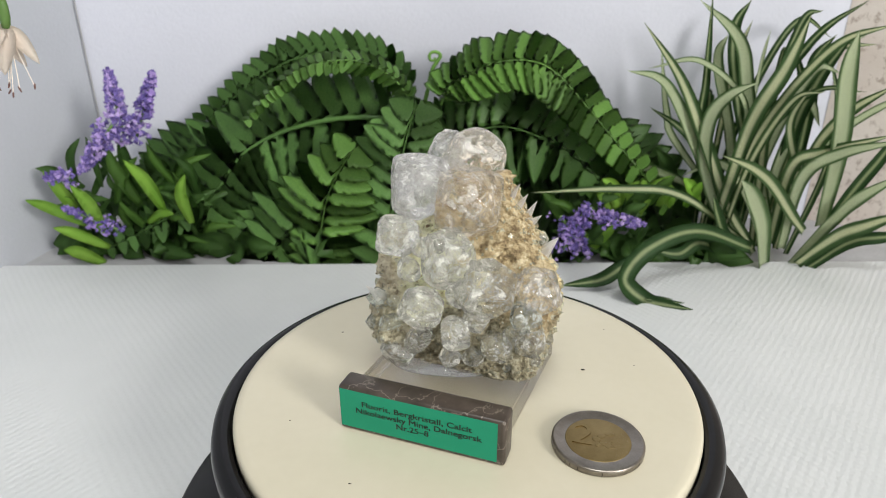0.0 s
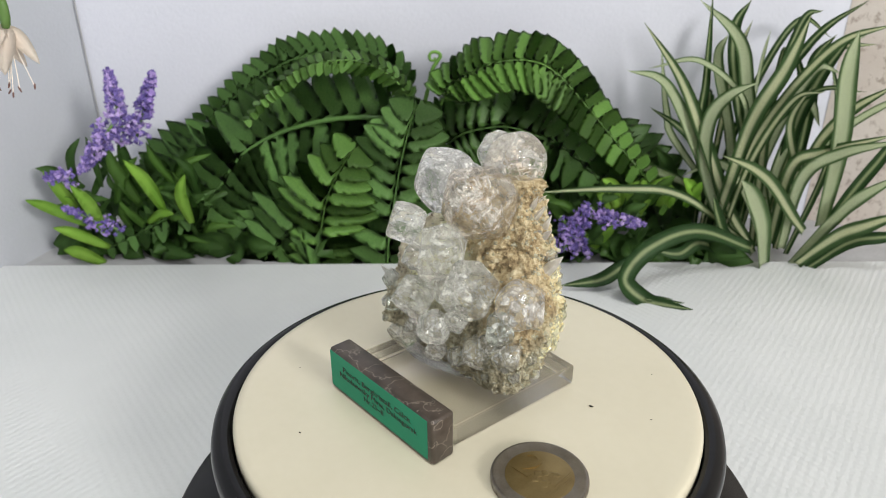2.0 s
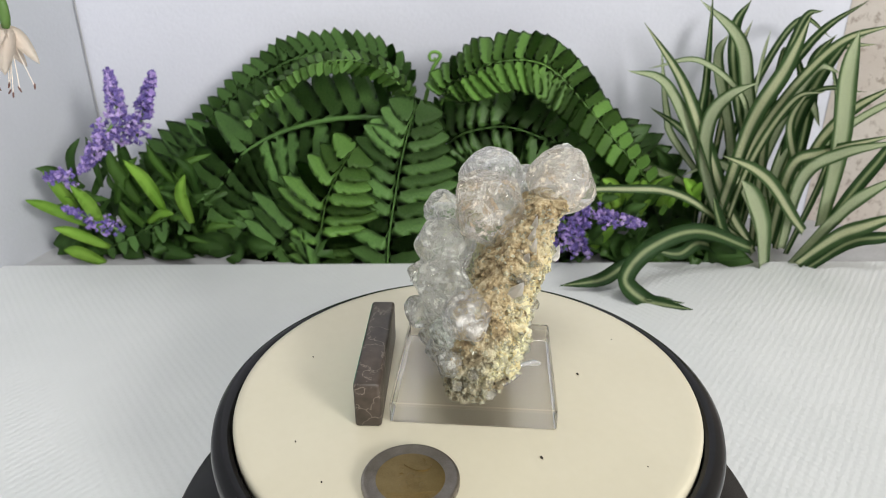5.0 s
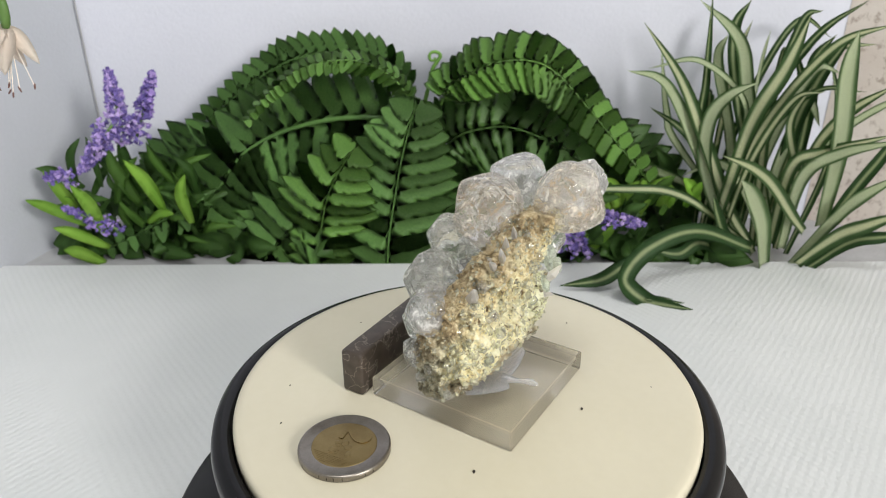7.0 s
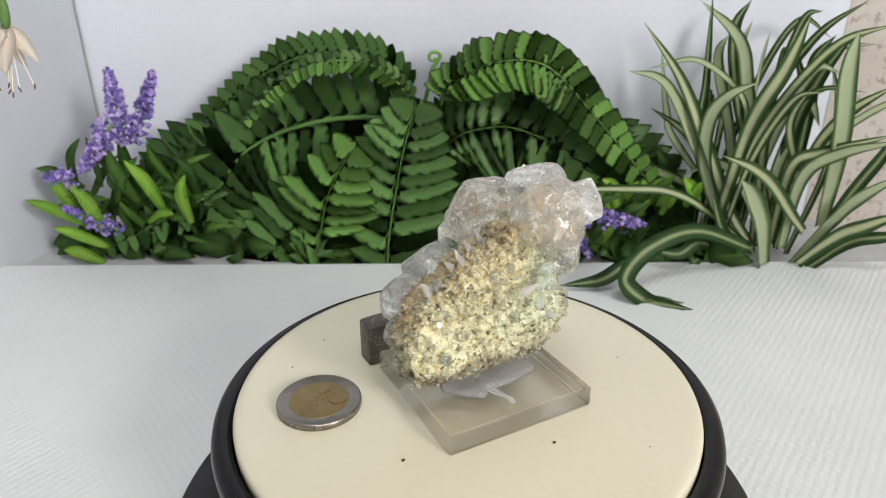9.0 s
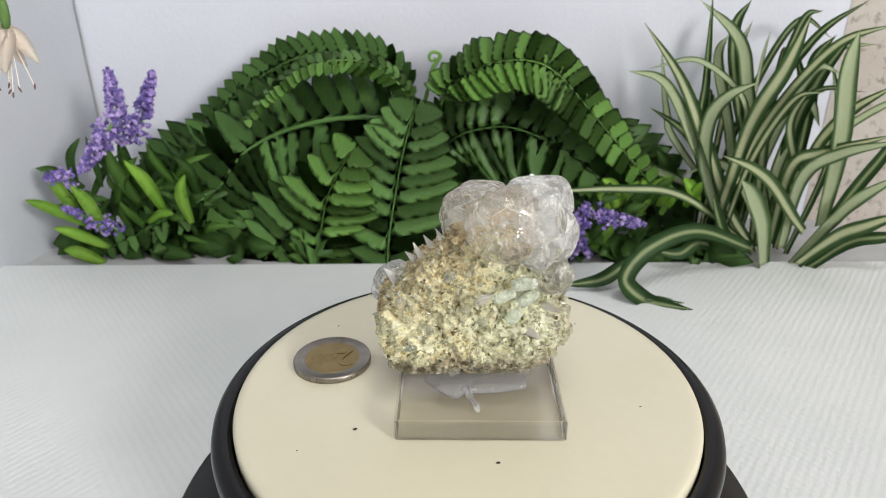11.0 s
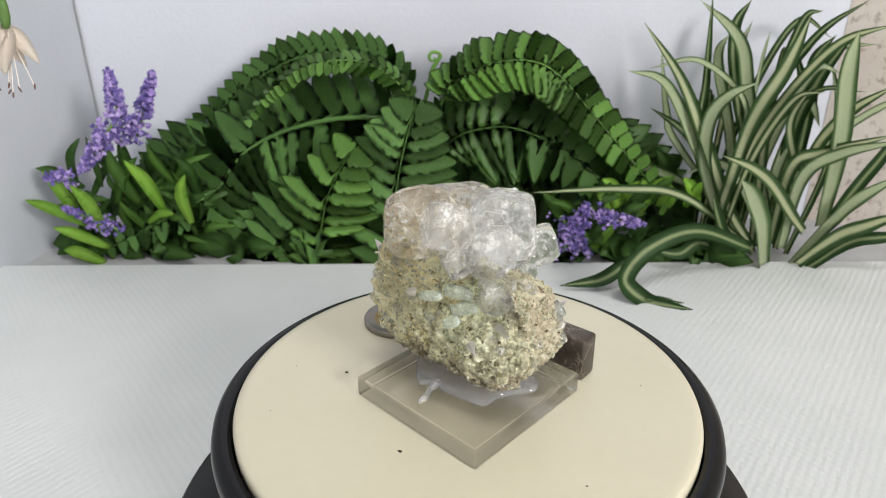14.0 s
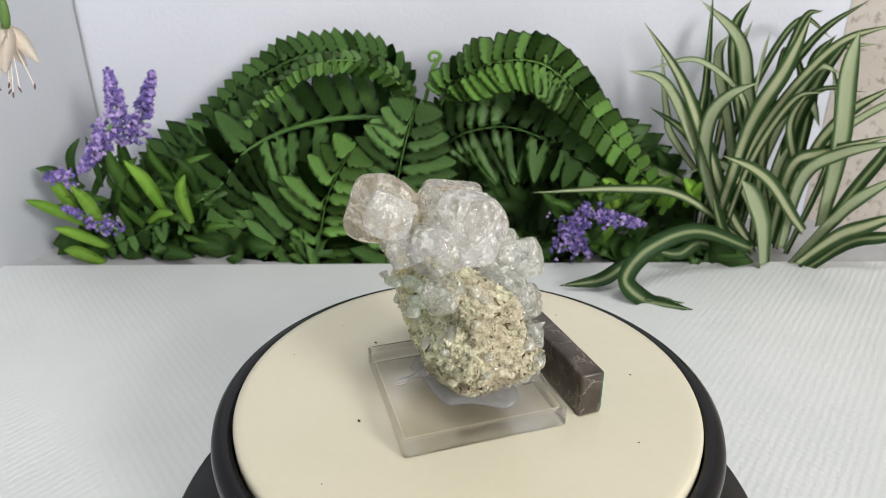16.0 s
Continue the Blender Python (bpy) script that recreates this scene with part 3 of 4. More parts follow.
def rock_point(angle, z, rough=1.0):
    _, u0, u1, v0, v1 = level(z)
    c, s = math.cos(angle), math.sin(angle)
    k = (abs(c) ** 3.6 + abs(s) ** 3.6) ** (-1 / 3.6)
    p = Vector(((u0 + u1) / 2 + (u1 - u0) / 2 * c * k, (v0 + v1) / 2 + (v1 - v0) / 2 * s * k, z))
    if s < 0 and z < 0.054:  # the thicker end of the slab
        p.y -= 0.009 * min(1.0, max(0.0, (-0.011 - p.x) / 0.010)) * min(1.0, (0.054 - z) / 0.012) * min(1.0, max(0.0, (z - 0.009) / 0.010)) * min(1.0, -2.5 * s)
    if s > 0 and z > 0.030:
        p.y -= 0.007 * min(1.0, (z - 0.030) / 0.010) * min(1.0, max(0.0, (-0.004 - p.x) / 0.012)) * min(1.0, 2.5 * s)
    d = Vector((c, s, 0.0))
    lump = noise.fractal(p * 95, 1.0, 2.0, 4) * 0.0014
    blocks = (noise.cell(noise.voronoi(p * 170)[1][0] * 37) - 0.4) * 0.0011 + (noise.cell(noise.voronoi(p * 600)[1][0] * 53) - 0.5) * 0.0005
    grain = noise.fractal(p * 560 + Vector((7, 3, 1)), 0.7, 2.1, 4) * 0.0006 + blocks
    pit = min(0.0, noise.noise(p * 260 + Vector((2, 9, 4))) + 0.35) * 0.004
    return TURN_UV @ (p + d * (lump + grain + pit) * rough)


def facet_crystal(r, rng, flat=0.74, corner=1.0, stretch=(1, 1, 1), detail=3, sharp=26):
    """A cube with softly rounded edges and unevenly cut corners."""
    planes = []
    for ax in range(3):
        for sg in (-1, 1):
            d = Vector([rng.uniform(-0.06, 0.06) for _ in range(3)])
            d[ax] = sg
            planes.append((d.normalized(), flat * rng.uniform(0.92, 1.08)))
    for sx in (-1, 1):
        for sy in (-1, 1):
            for sz in (-1, 1):
                d = Vector((sx, sy, sz)) + Vector([rng.uniform(-0.4, 0.4) for _ in range(3)])
                planes.append((d.normalized(), corner * rng.uniform(0.86, 1.12)))
    for _ in range(4):
        d = Vector([rng.gauss(0, 1) for _ in range(3)]).normalized()
        planes.append((d, rng.uniform(0.84, 0.96)))
    bm = bmesh.new()
    bmesh.ops.create_icosphere(bm, subdivisions=detail, radius=1.0)
    shift = Vector([rng.uniform(0, 40) for _ in range(3)])
    for v in bm.verts:
        d = v.co.normalized()
        q = sum((max(0.0, d.dot(nrm)) / dist) ** sharp for nrm, dist in planes) ** (-1.0 / sharp)
        q *= 1 + 0.018 * noise.noise(d * 2.4 + shift) + 0.008 * noise.noise(d * 7 + shift)
        v.co = Vector((d.x * q * stretch[0], d.y * q * stretch[1], d.z * q * stretch[2])) * r
    for f in bm.faces:
        f.smooth = True
    return bm


def veil_flakes(r, rng, count):
    """Cracks and clouds: crumpled flakes gathered on a few planes inside a crystal."""
    verts, faces = [], []
    for _ in range(3):
        m = Euler([rng.uniform(0, 6.3) for _ in range(3)]).to_matrix()
        off = Vector([rng.uniform(-0.25, 0.25) for _ in range(3)])
        for _ in range(count // 3):
            c = m @ Vector((rng.uniform(-0.5, 0.5), rng.uniform(-0.5, 0.5), rng.uniform(-0.05, 0.05))) + off
            q = rng.uniform(0.05, 0.17)
            tilt = Euler([rng.uniform(-0.5, 0.5) for _ in range(3)]).to_matrix()
            o = len(verts)
            ring = [Vector((q * rng.uniform(0.6, 1.2) * math.cos(1.047 * k), q * rng.uniform(0.6, 1.2) * math.sin(1.047 * k), q * rng.uniform(-0.15, 0.15))) for k in range(6)]
            verts += [(c + m @ (tilt @ p)) * r for p in ring] + [c * r]
            faces += [(o + k, o + (k + 1) % 6, o + 6) for k in range(6)]
    me = bpy.data.meshes.new("veil")
    me.from_pydata(verts, [], faces)
    return me


def spike(length, radius, rng):
    bm = bmesh.new()
    prof = [(0.55, 0.0), (1.0, 0.28), (0.72, 0.55), (0.36, 0.82), (0.05, 1.0)]
    rings = []
    for r, z in prof:
        rings.append([bm.verts.new((radius * r * (1.0 if k % 2 else 0.72) * math.cos(k * math.pi / 3), radius * r * math.sin(k * math.pi / 3) * (1.0 if k % 2 else 0.8), z * length)) for k in range(6)])
    for a, b in zip(rings, rings[1:]):
        for k in range(6):
            bm.faces.new((a[k], a[(k + 1) % 6], b[(k + 1) % 6], b[k]))
    bm.faces.new(rings[0][::-1])
    bm.faces.new(rings[-1])
    return bm


def build_specimen():
    rng = random.Random(11)
    thing = empty("mineral_specimen", (0, 0, 0), "cluster of clear rounded fluorite crystals on ochre rock, glued to acrylic", "mineral")
    # rock body
    na, nz = 340, 200
    bm = bmesh.new()
    rings = []
    for j in range(nz + 1):
        z = 0.0070 + (0.0640 - 0.0070) * j / nz
        rings.append([bm.verts.new(rock_point(2 * math.pi * k / na, z)) for k in range(na)])
    for a, b in zip(rings, rings[1:]):
        for k in range(na):
            bm.faces.new((a[k], a[(k + 1) % na], b[(k + 1) % na], b[k]))
    bm.faces.new(rings[0][::-1])
    bm.faces.new(rings[-1])
    part("rock_matrix", bm, M["rock"], thing, "rough ochre and grey-green rock with pale specks")
    # crust of tiny grains
    for name, mat, count, lo, hi, seed in (("crystal_crust", M["quartz"], 1300, 0.0003, 0.0010, 3), ("grit", M["rock"], 4200, 0.0002, 0.0007, 5)):
        g = random.Random(seed)
        verts, faces = [], []
        for _ in range(count):
            a, z = g.uniform(0, 2 * math.pi), g.uniform(0.009, 0.063)
            c = rock_point(a, z)
            s = g.uniform(lo, hi)
            m = Matrix.Translation(c) @ Euler([g.uniform(0, 6.3) for _ in range(3)]).to_matrix().to_4x4() @ Matrix.Diagonal((s, s * g.uniform(0.6, 1.2), s * g.uniform(0.6, 1.5), 1))
            o = len(verts)
            verts += [m @ Vector(q) for q in ((1, 0.2, 0), (0.1, 1, 0.1), (-1, 0.1, 0.2), (0, -1, -0.1), (0.2, 0.1, 1), (-0.1, 0, -1))]
            faces += [(o + i, o + j, o + k) for i, j, k in ((0, 1, 4), (1, 2, 4), (2, 3, 4), (3, 0, 4), (1, 0, 5), (2, 1, 5), (3, 2, 5), (0, 3, 5))]
        me = bpy.data.meshes.new(name)
        me.from_pydata(verts, [], faces)
        me.materials.append(mat)
        ob = new(name, me)
        ob.parent = thing
        tagged(ob, kind="stuff")
    # thin glittering plates that stand out of the broken back
    g = random.Random(9)
    verts, faces = [], []
    for _ in range(620):
        a, z = g.uniform(0.2, 3.6), g.uniform(0.010, 0.052)
        s = g.uniform(0.0005, 0.0015)
        m = Matrix.Translation(rock_point(a, z)) @ Euler([g.uniform(0, 6.3) for _ in range(3)]).to_matrix().to_4x4() @ Matrix.Diagonal((s, s * g.uniform(0.5, 1.0), s * 0.22, 1))
        o = len(verts)
        verts += [m @ Vector((q * math.cos(1.257 * k), q * math.sin(1.257 * k), h)) for q, h in ((1.0, -1), (0.8, 1)) for k in range(5)]
        faces += [(o + k, o + (k + 1) % 5, o + 5 + (k + 1) % 5, o + 5 + k) for k in range(5)] + [tuple(range(o + 4, o - 1, -1)), tuple(range(o + 5, o + 10))]
    me = bpy.data.meshes.new("glitter")
    me.from_pydata(verts, [], faces)
    me.materials.append(M["quartz"])
    ob = new("glitter", me)
    ob.parent = thing
    tagged(ob, kind="stuff")

    def crystal(x, y, z, r, mat, turn=(0, 0, 0), stretch=(1, 1, 1), flat=0.74, label="clear rounded fluorite crystal", detail=4, sharp=26):
        b = facet_crystal(r / 1000, rng, flat, 0.96, stretch, detail, sharp)
        ob = part("fluorite_crystal", b, M[mat], thing, label, None)
        ob.matrix_basis = pose(x / 1000, y / 1000, z / 1000, *turn)
        if r > 4.2:
            for kind in ("veil", "tan_veil") if mat == "warm" else ("veil",):
                me = veil_flakes(r / 1000, rng, 30)
                me.materials.append(M[kind])
                inner = new("inner_veil", me)
                inner.parent = ob
                tagged(inner, kind="stuff")

    # large ones of the top
    crystal(-14.4, 13.0, 62.6, 10.6, "milky", (4, 3, 13), (0.98, 0.98, 1.08), 0.82, "large milky clear fluorite crystal", 5, 13)
    crystal(0.0, 6.0, 59.6, 11.4, "warm", (6, 4, -6), (1.0, 0.98, 0.98), 0.84, "large clear fluorite crystal with tan veils", 5, 20)
    crystal(2.4, 27.6, 66.0, 10.6, "warm", (20, 25, 10), (1, 1, 1), 0.88, "large clear fluorite crystal with tan veils", 5, 9)
    crystal(-6.5, 31.0, 67.2, 7.2, "milky", (20, -15, 40))
    crystal(-13.4, 22.2, 58.6, 8.0, "milky", (5, 6, 25), (1, 1, 0.98), 0.78, "milky cube-shaped fluorite crystal")
    # the face
    crystal(-20.5, -1.0, 52.0, 6.6, "clear", (15, 20, 30), (1, 1, 1.05), 0.76)
    crystal(-13.0, -3.0, 49.0, 3.4, "clear", (0, 35, 20))
    crystal(-6.0, -5.0, 46.5, 8.6, "clear", (14, 10, 25), (0.98, 1, 1.1), 0.80, detail=5)
    crystal(5.7, -8.8, 39.2, 8.8, "clear", (25, 20, 12), (1.02, 1, 1), 0.80, detail=5)
    crystal(-1.5, -8.6, 37.6, 4.6, "clear", (30, 10, 50))
    crystal(20.2, -6.7, 37.2, 7.4, "milky", (10, 15, 40), (1, 1, 1), 0.88, sharp=14)
    crystal(16.9, -11.3, 31.6, 5.0, "pale", (12, 6, 25), (1, 1, 0.9), 0.78, "pale green-white fluorite cube")
    crystal(-13.2, -8.6, 32.6, 7.2, "clear", (25, 30, 15), (1, 0.9, 1.0))
    crystal(-3.2, -13.6, 27.6, 5.4, "clear", (4, -6, 4), (1, 1, 0.95), 0.76)
    crystal(2.6, -10.5, 30.5, 4.4, "clear", (15, 30, 5))
    crystal(18.6, -10.8, 23.2, 4.8, "clear", (4, 8, 15), (1, 1, 1.08), 0.80)
    crystal(9.0, -10.2, 20.8, 5.0, "clear", (15, 5, 30), (1, 1, 1), 0.76)
    crystal(13.2, -11.6, 25.6, 3.2, "clear", (25, 5, 50), (1, 1, 1), 0.76)
    crystal(-20.9, -3.4, 14.7, 6.2, "clear", (30, 40, 10), (1.1, 0.8, 0.8), 0.72)
    crystal(-14.5, -6.5, 21.0, 4.8, "clear", (20, 30, 25), (0.8, 0.8, 1.3), 0.72)
    crystal(-22.8, -6.0, 26.0, 3.6, "pale", (40, 10, 35), (1, 0.8, 1), 0.72)
    crystal(-26.4, -1.3, 31.4, 3.8, "pale", (10, 40, 5), (1.1, 0.6, 1), 0.7)
    crystal(-28.4, -1.0, 23.4, 2.6, "clear", (10, 40, 5), (1, 1, 1), 0.7)
    crystal(-4.8, -10.6, 17.2, 3.5, "clear", (10, 40, 25), (1, 1, 1), 0.72)
    crystal(2.2, -9.6, 16.6, 3.4, "clear", (30, 10, 45), (1, 1, 1), 0.72)
    crystal(-17.0, -3.0, 42.0, 3.8, "clear", (15, 25, 45))
    # the back
    crystal(-15.8, 22.4, 47.0, 5.6, "clear", (5, 5, 20), (1, 1, 1.1), 0.78)
    crystal(-7.5, 27.0, 58.0, 5.4, "milky", (15, 25, 45))
    # small ones all over
    for _ in range(46):
        a = rng.uniform(0.15, 6.2)
        z = rng.uniform(0.012, 0.052)
        if 4.9 < a < 6.2 and z > 0.034:
            continue
        q = rock_point(a, z, 0.6) * 1000
        crystal(q.x, q.y, q.z, rng.uniform(1.4, 2.8), rng.choice(("clear", "clear", "pale", "quartz")), [rng.uniform(0, 90) for _ in range(3)], (1, 1, rng.uniform(0.8, 1.3)), 0.66, "small clear crystal", 2)

    def calcite(tip, direction, length, radius, label="white pointed calcite crystal"):
        d = Vector(direction).normalized()
        ob = part("calcite_spike", spike(length / 1000, radius / 1000, rng), M["calcite"], thing, label, False)
        ob.matrix_basis = Matrix.Translation((Vector(tip) - d * length) / 1000) @ d.to_track_quat("Z", "Y").to_matrix().to_4x4()

    calcite((27.0, 6.2, 48.8), (0.75, 0.1, 0.9), 13, 3.0, "large white calcite spike")
    calcite((15.2, 14.5, 62.0), (0.5, -0.1, 1), 7, 1.3)
    calcite((18.0, 13.0, 60.0), (0.6, 0, 1), 7, 1.3)
    calcite((20.6, 12.0, 58.0), (0.5, -0.1, 1), 9, 1.5)
    calcite((19.5, 8.5, 54.0), (0.9, -0.5, 0.5), 6, 1.4)
    calcite((14.5, 8.0, 53.5), (0.6, -0.6, 0.9), 7, 1.4)
    calcite((22.0, 9.5, 54.5), (0.8, -0.2, 0.8), 7, 1.6)
    calcite((16.0, 19.0, 61.0), (0.8, 0.5, 0.8), 7, 1.3)
    calcite((-30.0, -2.0, 36.0), (-0.8, -0.3, 0.9), 8, 1.7)
    crystal(-6.5, 23.5, 46.0, 4.6, "mint", (10, -8, 15), (1.3, 0.45, 0.55), 0.64, "pale mint calcite plate", 2)
    crystal(-8.0, 23.5, 41.5, 4.2, "mint", (-10, 12, 20), (1.3, 0.45, 0.6), 0.64, "pale mint calcite plate", 2)
    crystal(0.5, 26.0, 45.0, 4.0, "mint", (5, 10, 5), (1.3, 0.45, 0.5), 0.64, "pale mint calcite plate", 2)
    crystal(-4.0, 23.0, 36.5, 3.2, "mint", (20, 30, 10), (1.1, 0.5, 0.8), 0.64, "pale mint calcite plate", 2)
    calcite((4.0, 27.5, 47.0), (-0.5, 0.5, 0.5), 6, 1.5, "pale bladed calcite crystal")
    calcite((-20.0, 22.0, 34.0), (-0.8, 0.6, -0.2), 7, 1.5, "pale bladed calcite crystal")
    calcite((-12.0, 25.5, 29.0), (-0.6, 0.8, -0.2), 6, 1.5, "pale bladed calcite crystal")
    return thing


TURNING.append(build_specimen())


def build_specks():
    rng = random.Random(2)
    spots = [(0.0387, 0.0090, 0.0007), (0.0057, 0.0366, 0.0006), (0.030, -0.050, 0.0004), (-0.045, 0.030, 0.0004), (-0.052, -0.02, 0.0003),
             (0.012, -0.055, 0.0004), (-0.01, 0.058, 0.0003), (0.056, 0.012, 0.0003), (-0.03, -0.045, 0.0004), (0.05, 0.035, 0.0003)]
    for x, y, r in spots:
        bm = bmesh.new()
        bmesh.ops.create_icosphere(bm, subdivisions=1, radius=r)
        for v in bm.verts:
            v.co = Vector((v.co.x * rng.uniform(0.7, 1.5), v.co.y * rng.uniform(0.4, 0.8), (v.co.z + r) * 0.3))
        ob = link_mesh("crumb", bm, M["speck"])
        ob.location = (x, y, 0)
        tagged(ob, "tiny dark rock crumb on the cream disc", "crumb", "crumbs on the disc")
        TURNING.append(ob)


build_specks()


# ---- ferns ----
def leaflet_mesh(blunt=False):
    """One leaflet along +y, one unit long, with a folded midrib and a scalloped edge."""
    bm = bmesh.new()
    rows = []
    prof = [0.150, 0.156, 0.158, 0.160, 0.160, 0.160, 0.158, 0.154, 0.146, 0.110] if blunt else [0.205, 0.186, 0.176, 0.170, 0.163, 0.150, 0.128, 0.092, 0.048, 0.003]
    for k, w in enumerate(prof):
        y = k / (len(prof) - 1)
        w *= 1.03 if k % 2 else 0.985
        droop = -0.06 * y * y
        rows.append([bm.verts.new((x * w, y, droop + zz)) for x, zz in ((-1, 0.02), (-0.5, 0.018), (0, 0.0), (0.5, 0.018), (1, 0.02))])
    for a, b in zip(rows, rows[1:]):
        for j in range(4):
            bm.faces.new((a[j], a[j + 1], b[j + 1], b[j]))
    bmesh.ops.solidify(bm, geom=bm.faces[:], thickness=0.012)
    return bm


LEAFLETS = {}
for tone, mat, blunt in (("fern", "fern", False), ("fern_bright", "fern_bright", False), ("fern_mid", "fern_mid", False), ("blunt", "fern_bright", True)):
    probe = link_mesh("leaflet", leaflet_mesh(blunt), M[mat])
    LEAFLETS[tone] = probe.data
    bpy.data.objects.remove(probe)

FERN_RNG = random.Random(21)


def frond(plant, points, length, pairs, facing, tone, rib=0.0008):
    """A stem through the points with pairs of leaflets that shorten towards the tip."""
    r = FERN_RNG
    kind = ("fern", "fern_bright", "fern_mid", "blunt")[tone]
    path = spline(points, 48)
    stem = part("frond", tube(path, [rib * (1 - 0.75 * k / 48) for k in range(49)], 6), M["fern_bright" if tone == 3 else kind], plant, "arching fern frond")
    start_face, end_face = (Vector(q).normalized() for q in (facing if hasattr(facing[0], "__len__") else (facing, facing)))
    gap = sum((b - a).length for a, b in zip(path, path[1:])) / pairs
    for k in range(pairs):
        s = 0.05 + 0.95 * (k + 0.5) / pairs
        i = min(47, int(s * 48))
        c = path[i].lerp(path[i + 1], s * 48 - i)
        tan = (path[i + 1] - path[max(0, i - 1)]).normalized()
        face = start_face.lerp(end_face, s).normalized()
        out = tan.cross(face).normalized()
        size = length * (1.3 if length > 0.024 else 1.0) * min(1.0, 0.55 + 2.0 * s) * (1.0 - 0.60 * max(0.0, s - 0.5) / 0.5)
        for sg in (-1, 1):
            d = out * sg + tan * r.uniform(0.20, 0.32) + face * r.uniform(-0.10, 0.0)
            ob = new("leaflet", LEAFLETS[kind])
            ob.parent = stem
            q = size * r.uniform(0.94, 1.06)
            hint = face + out * sg * r.uniform(-0.05, 0.06) + tan * r.uniform(0.07, 0.11)
            wide = min(2.4, max(0.5, 1.55 * gap / (0.33 * q)))
            ob.matrix_basis = frame_at(c, d, hint) @ Matrix.Diagonal((q * wide, q, q, 1))
    return stem


fern_left = empty("fern", (0, 0, 0), "dark green artificial fern with arching fronds by the white wall", "plant", "ferns")
fern_right = empty("fern", (0, 0, 0), "fresh green artificial fern with an arched frond by the white wall", "plant", "ferns")
frond(fern_left, [(-0.035, 0.262, 0.036), (-0.051, 0.262, 0.057), (-0.076, 0.262, 0.064), (-0.106, 0.262, 0.063), (-0.132, 0.262, 0.052), (-0.161, 0.262, 0.032), (-0.191, 0.262, 0.009), (-0.227, 0.262, -0.014)], 0.016, 30, (0, -1, .15), 0)
frond(fern_left, [(-0.038, 0.232, 0.032), (-0.039, 0.230, 0.046), (-0.049, 0.228, 0.058), (-0.064, 0.226, 0.065), (-0.080, 0.224, 0.066), (-0.096, 0.221, 0.063), (-0.110, 0.219, 0.054), (-0.121, 0.217, 0.045), (-0.134, 0.215, 0.031)], 0.014, 26, (.15, -.42, 1), 1)
frond(fern_left, [(-0.045, 0.232, 0.029), (-0.061, 0.231, 0.031), (-0.084, 0.230, 0.030), (-0.108, 0.228, 0.025), (-0.126, 0.227, 0.018), (-0.142, 0.226, 0.008), (-0.156, 0.225, -0.009), (-0.168, 0.223, -0.028), (-0.182, 0.222, -0.061)], 0.03, 17, (0, -1, .35), 0, 0.0022)
frond(fern_left, [(-0.050, 0.196, -0.061), (-0.048, 0.199, -0.035), (-0.044, 0.202, -0.011), (-0.040, 0.204, 0.010), (-0.036, 0.206, 0.026), (-0.031, 0.208, 0.043)], 0.0300, 11, (0, -1, .25), 2)
frond(fern_left, [(-0.094, 0.202, -0.061), (-0.092, 0.203, -0.041), (-0.088, 0.204, -0.021), (-0.081, 0.205, -0.002), (-0.068, 0.206, 0.019)], 0.028, 10, (-.1, -1, .4), 1)
frond(fern_left, [(-0.089, 0.208, -0.023), (-0.101, 0.207, -0.027), (-0.118, 0.207, -0.042), (-0.135, 0.206, -0.061)], 0.028, 8, (0, -1, .4), 2)
frond(fern_left, [(-0.165, 0.212, -0.016), (-0.184, 0.210, -0.026), (-0.207, 0.207, -0.037), (-0.240, 0.205, -0.054)], 0.015, 12, (0, -1, .5), 0)
frond(fern_left, [(-0.064, 0.252, 0.020), (-0.100, 0.250, 0.006), (-0.135, 0.248, -0.009), (-0.163, 0.247, -0.032), (-0.211, 0.245, -0.079)], 0.032, 13, (0, -1, .3), 0)
frond(fern_left, [(-0.160, 0.250, 0.014), (-0.183, 0.245, -0.004), (-0.204, 0.240, -0.026), (-0.224, 0.235, -0.062)], 0.028, 10, (0, -1, .4), 0)
frond(fern_left, [(-0.125, 0.226, -0.001), (-0.130, 0.222, -0.023), (-0.146, 0.218, -0.045), (-0.157, 0.214, -0.068)], 0.027, 9, (0, -1, .4), 2)
frond(fern_right, [(-0.017, 0.226, 0.040), (-0.012, 0.226, 0.051), (-0.000, 0.225, 0.058), (0.016, 0.225, 0.065), (0.036, 0.224, 0.066), (0.051, 0.224, 0.059), (0.067, 0.223, 0.043), (0.085, 0.223, 0.023), (0.104, 0.222, 0.002), (0.128, 0.222, -0.024)], 0.0215, 28, ((.0, -.55, 1), (.55, -1, .2)), 3)
frond(fern_right, [(-0.014, 0.248, 0.012), (-0.011, 0.248, 0.028), (-0.000, 0.247, 0.038), (0.017, 0.247, 0.045), (0.035, 0.247, 0.048), (0.056, 0.247, 0.042), (0.078, 0.246, 0.031), (0.100, 0.246, 0.009)], 0.018, 22, ((0, -.6, 1), (.3, -1, .4)), 0)
frond(fern_right, [(-0.016, 0.238, 0.010), (-0.005, 0.236, 0.019), (0.007, 0.235, 0.023), (0.024, 0.233, 0.025), (0.042, 0.231, 0.020), (0.060, 0.230, 0.012), (0.082, 0.228, -0.006)], 0.03, 13, (0, -1, .35), 2)
frond(fern_right, [(-0.011, 0.256, 0.006), (0.004, 0.253, -0.021), (0.020, 0.249, -0.048), (0.029, 0.246, -0.078)], 0.03, 11, (0, -1, .35), 0)
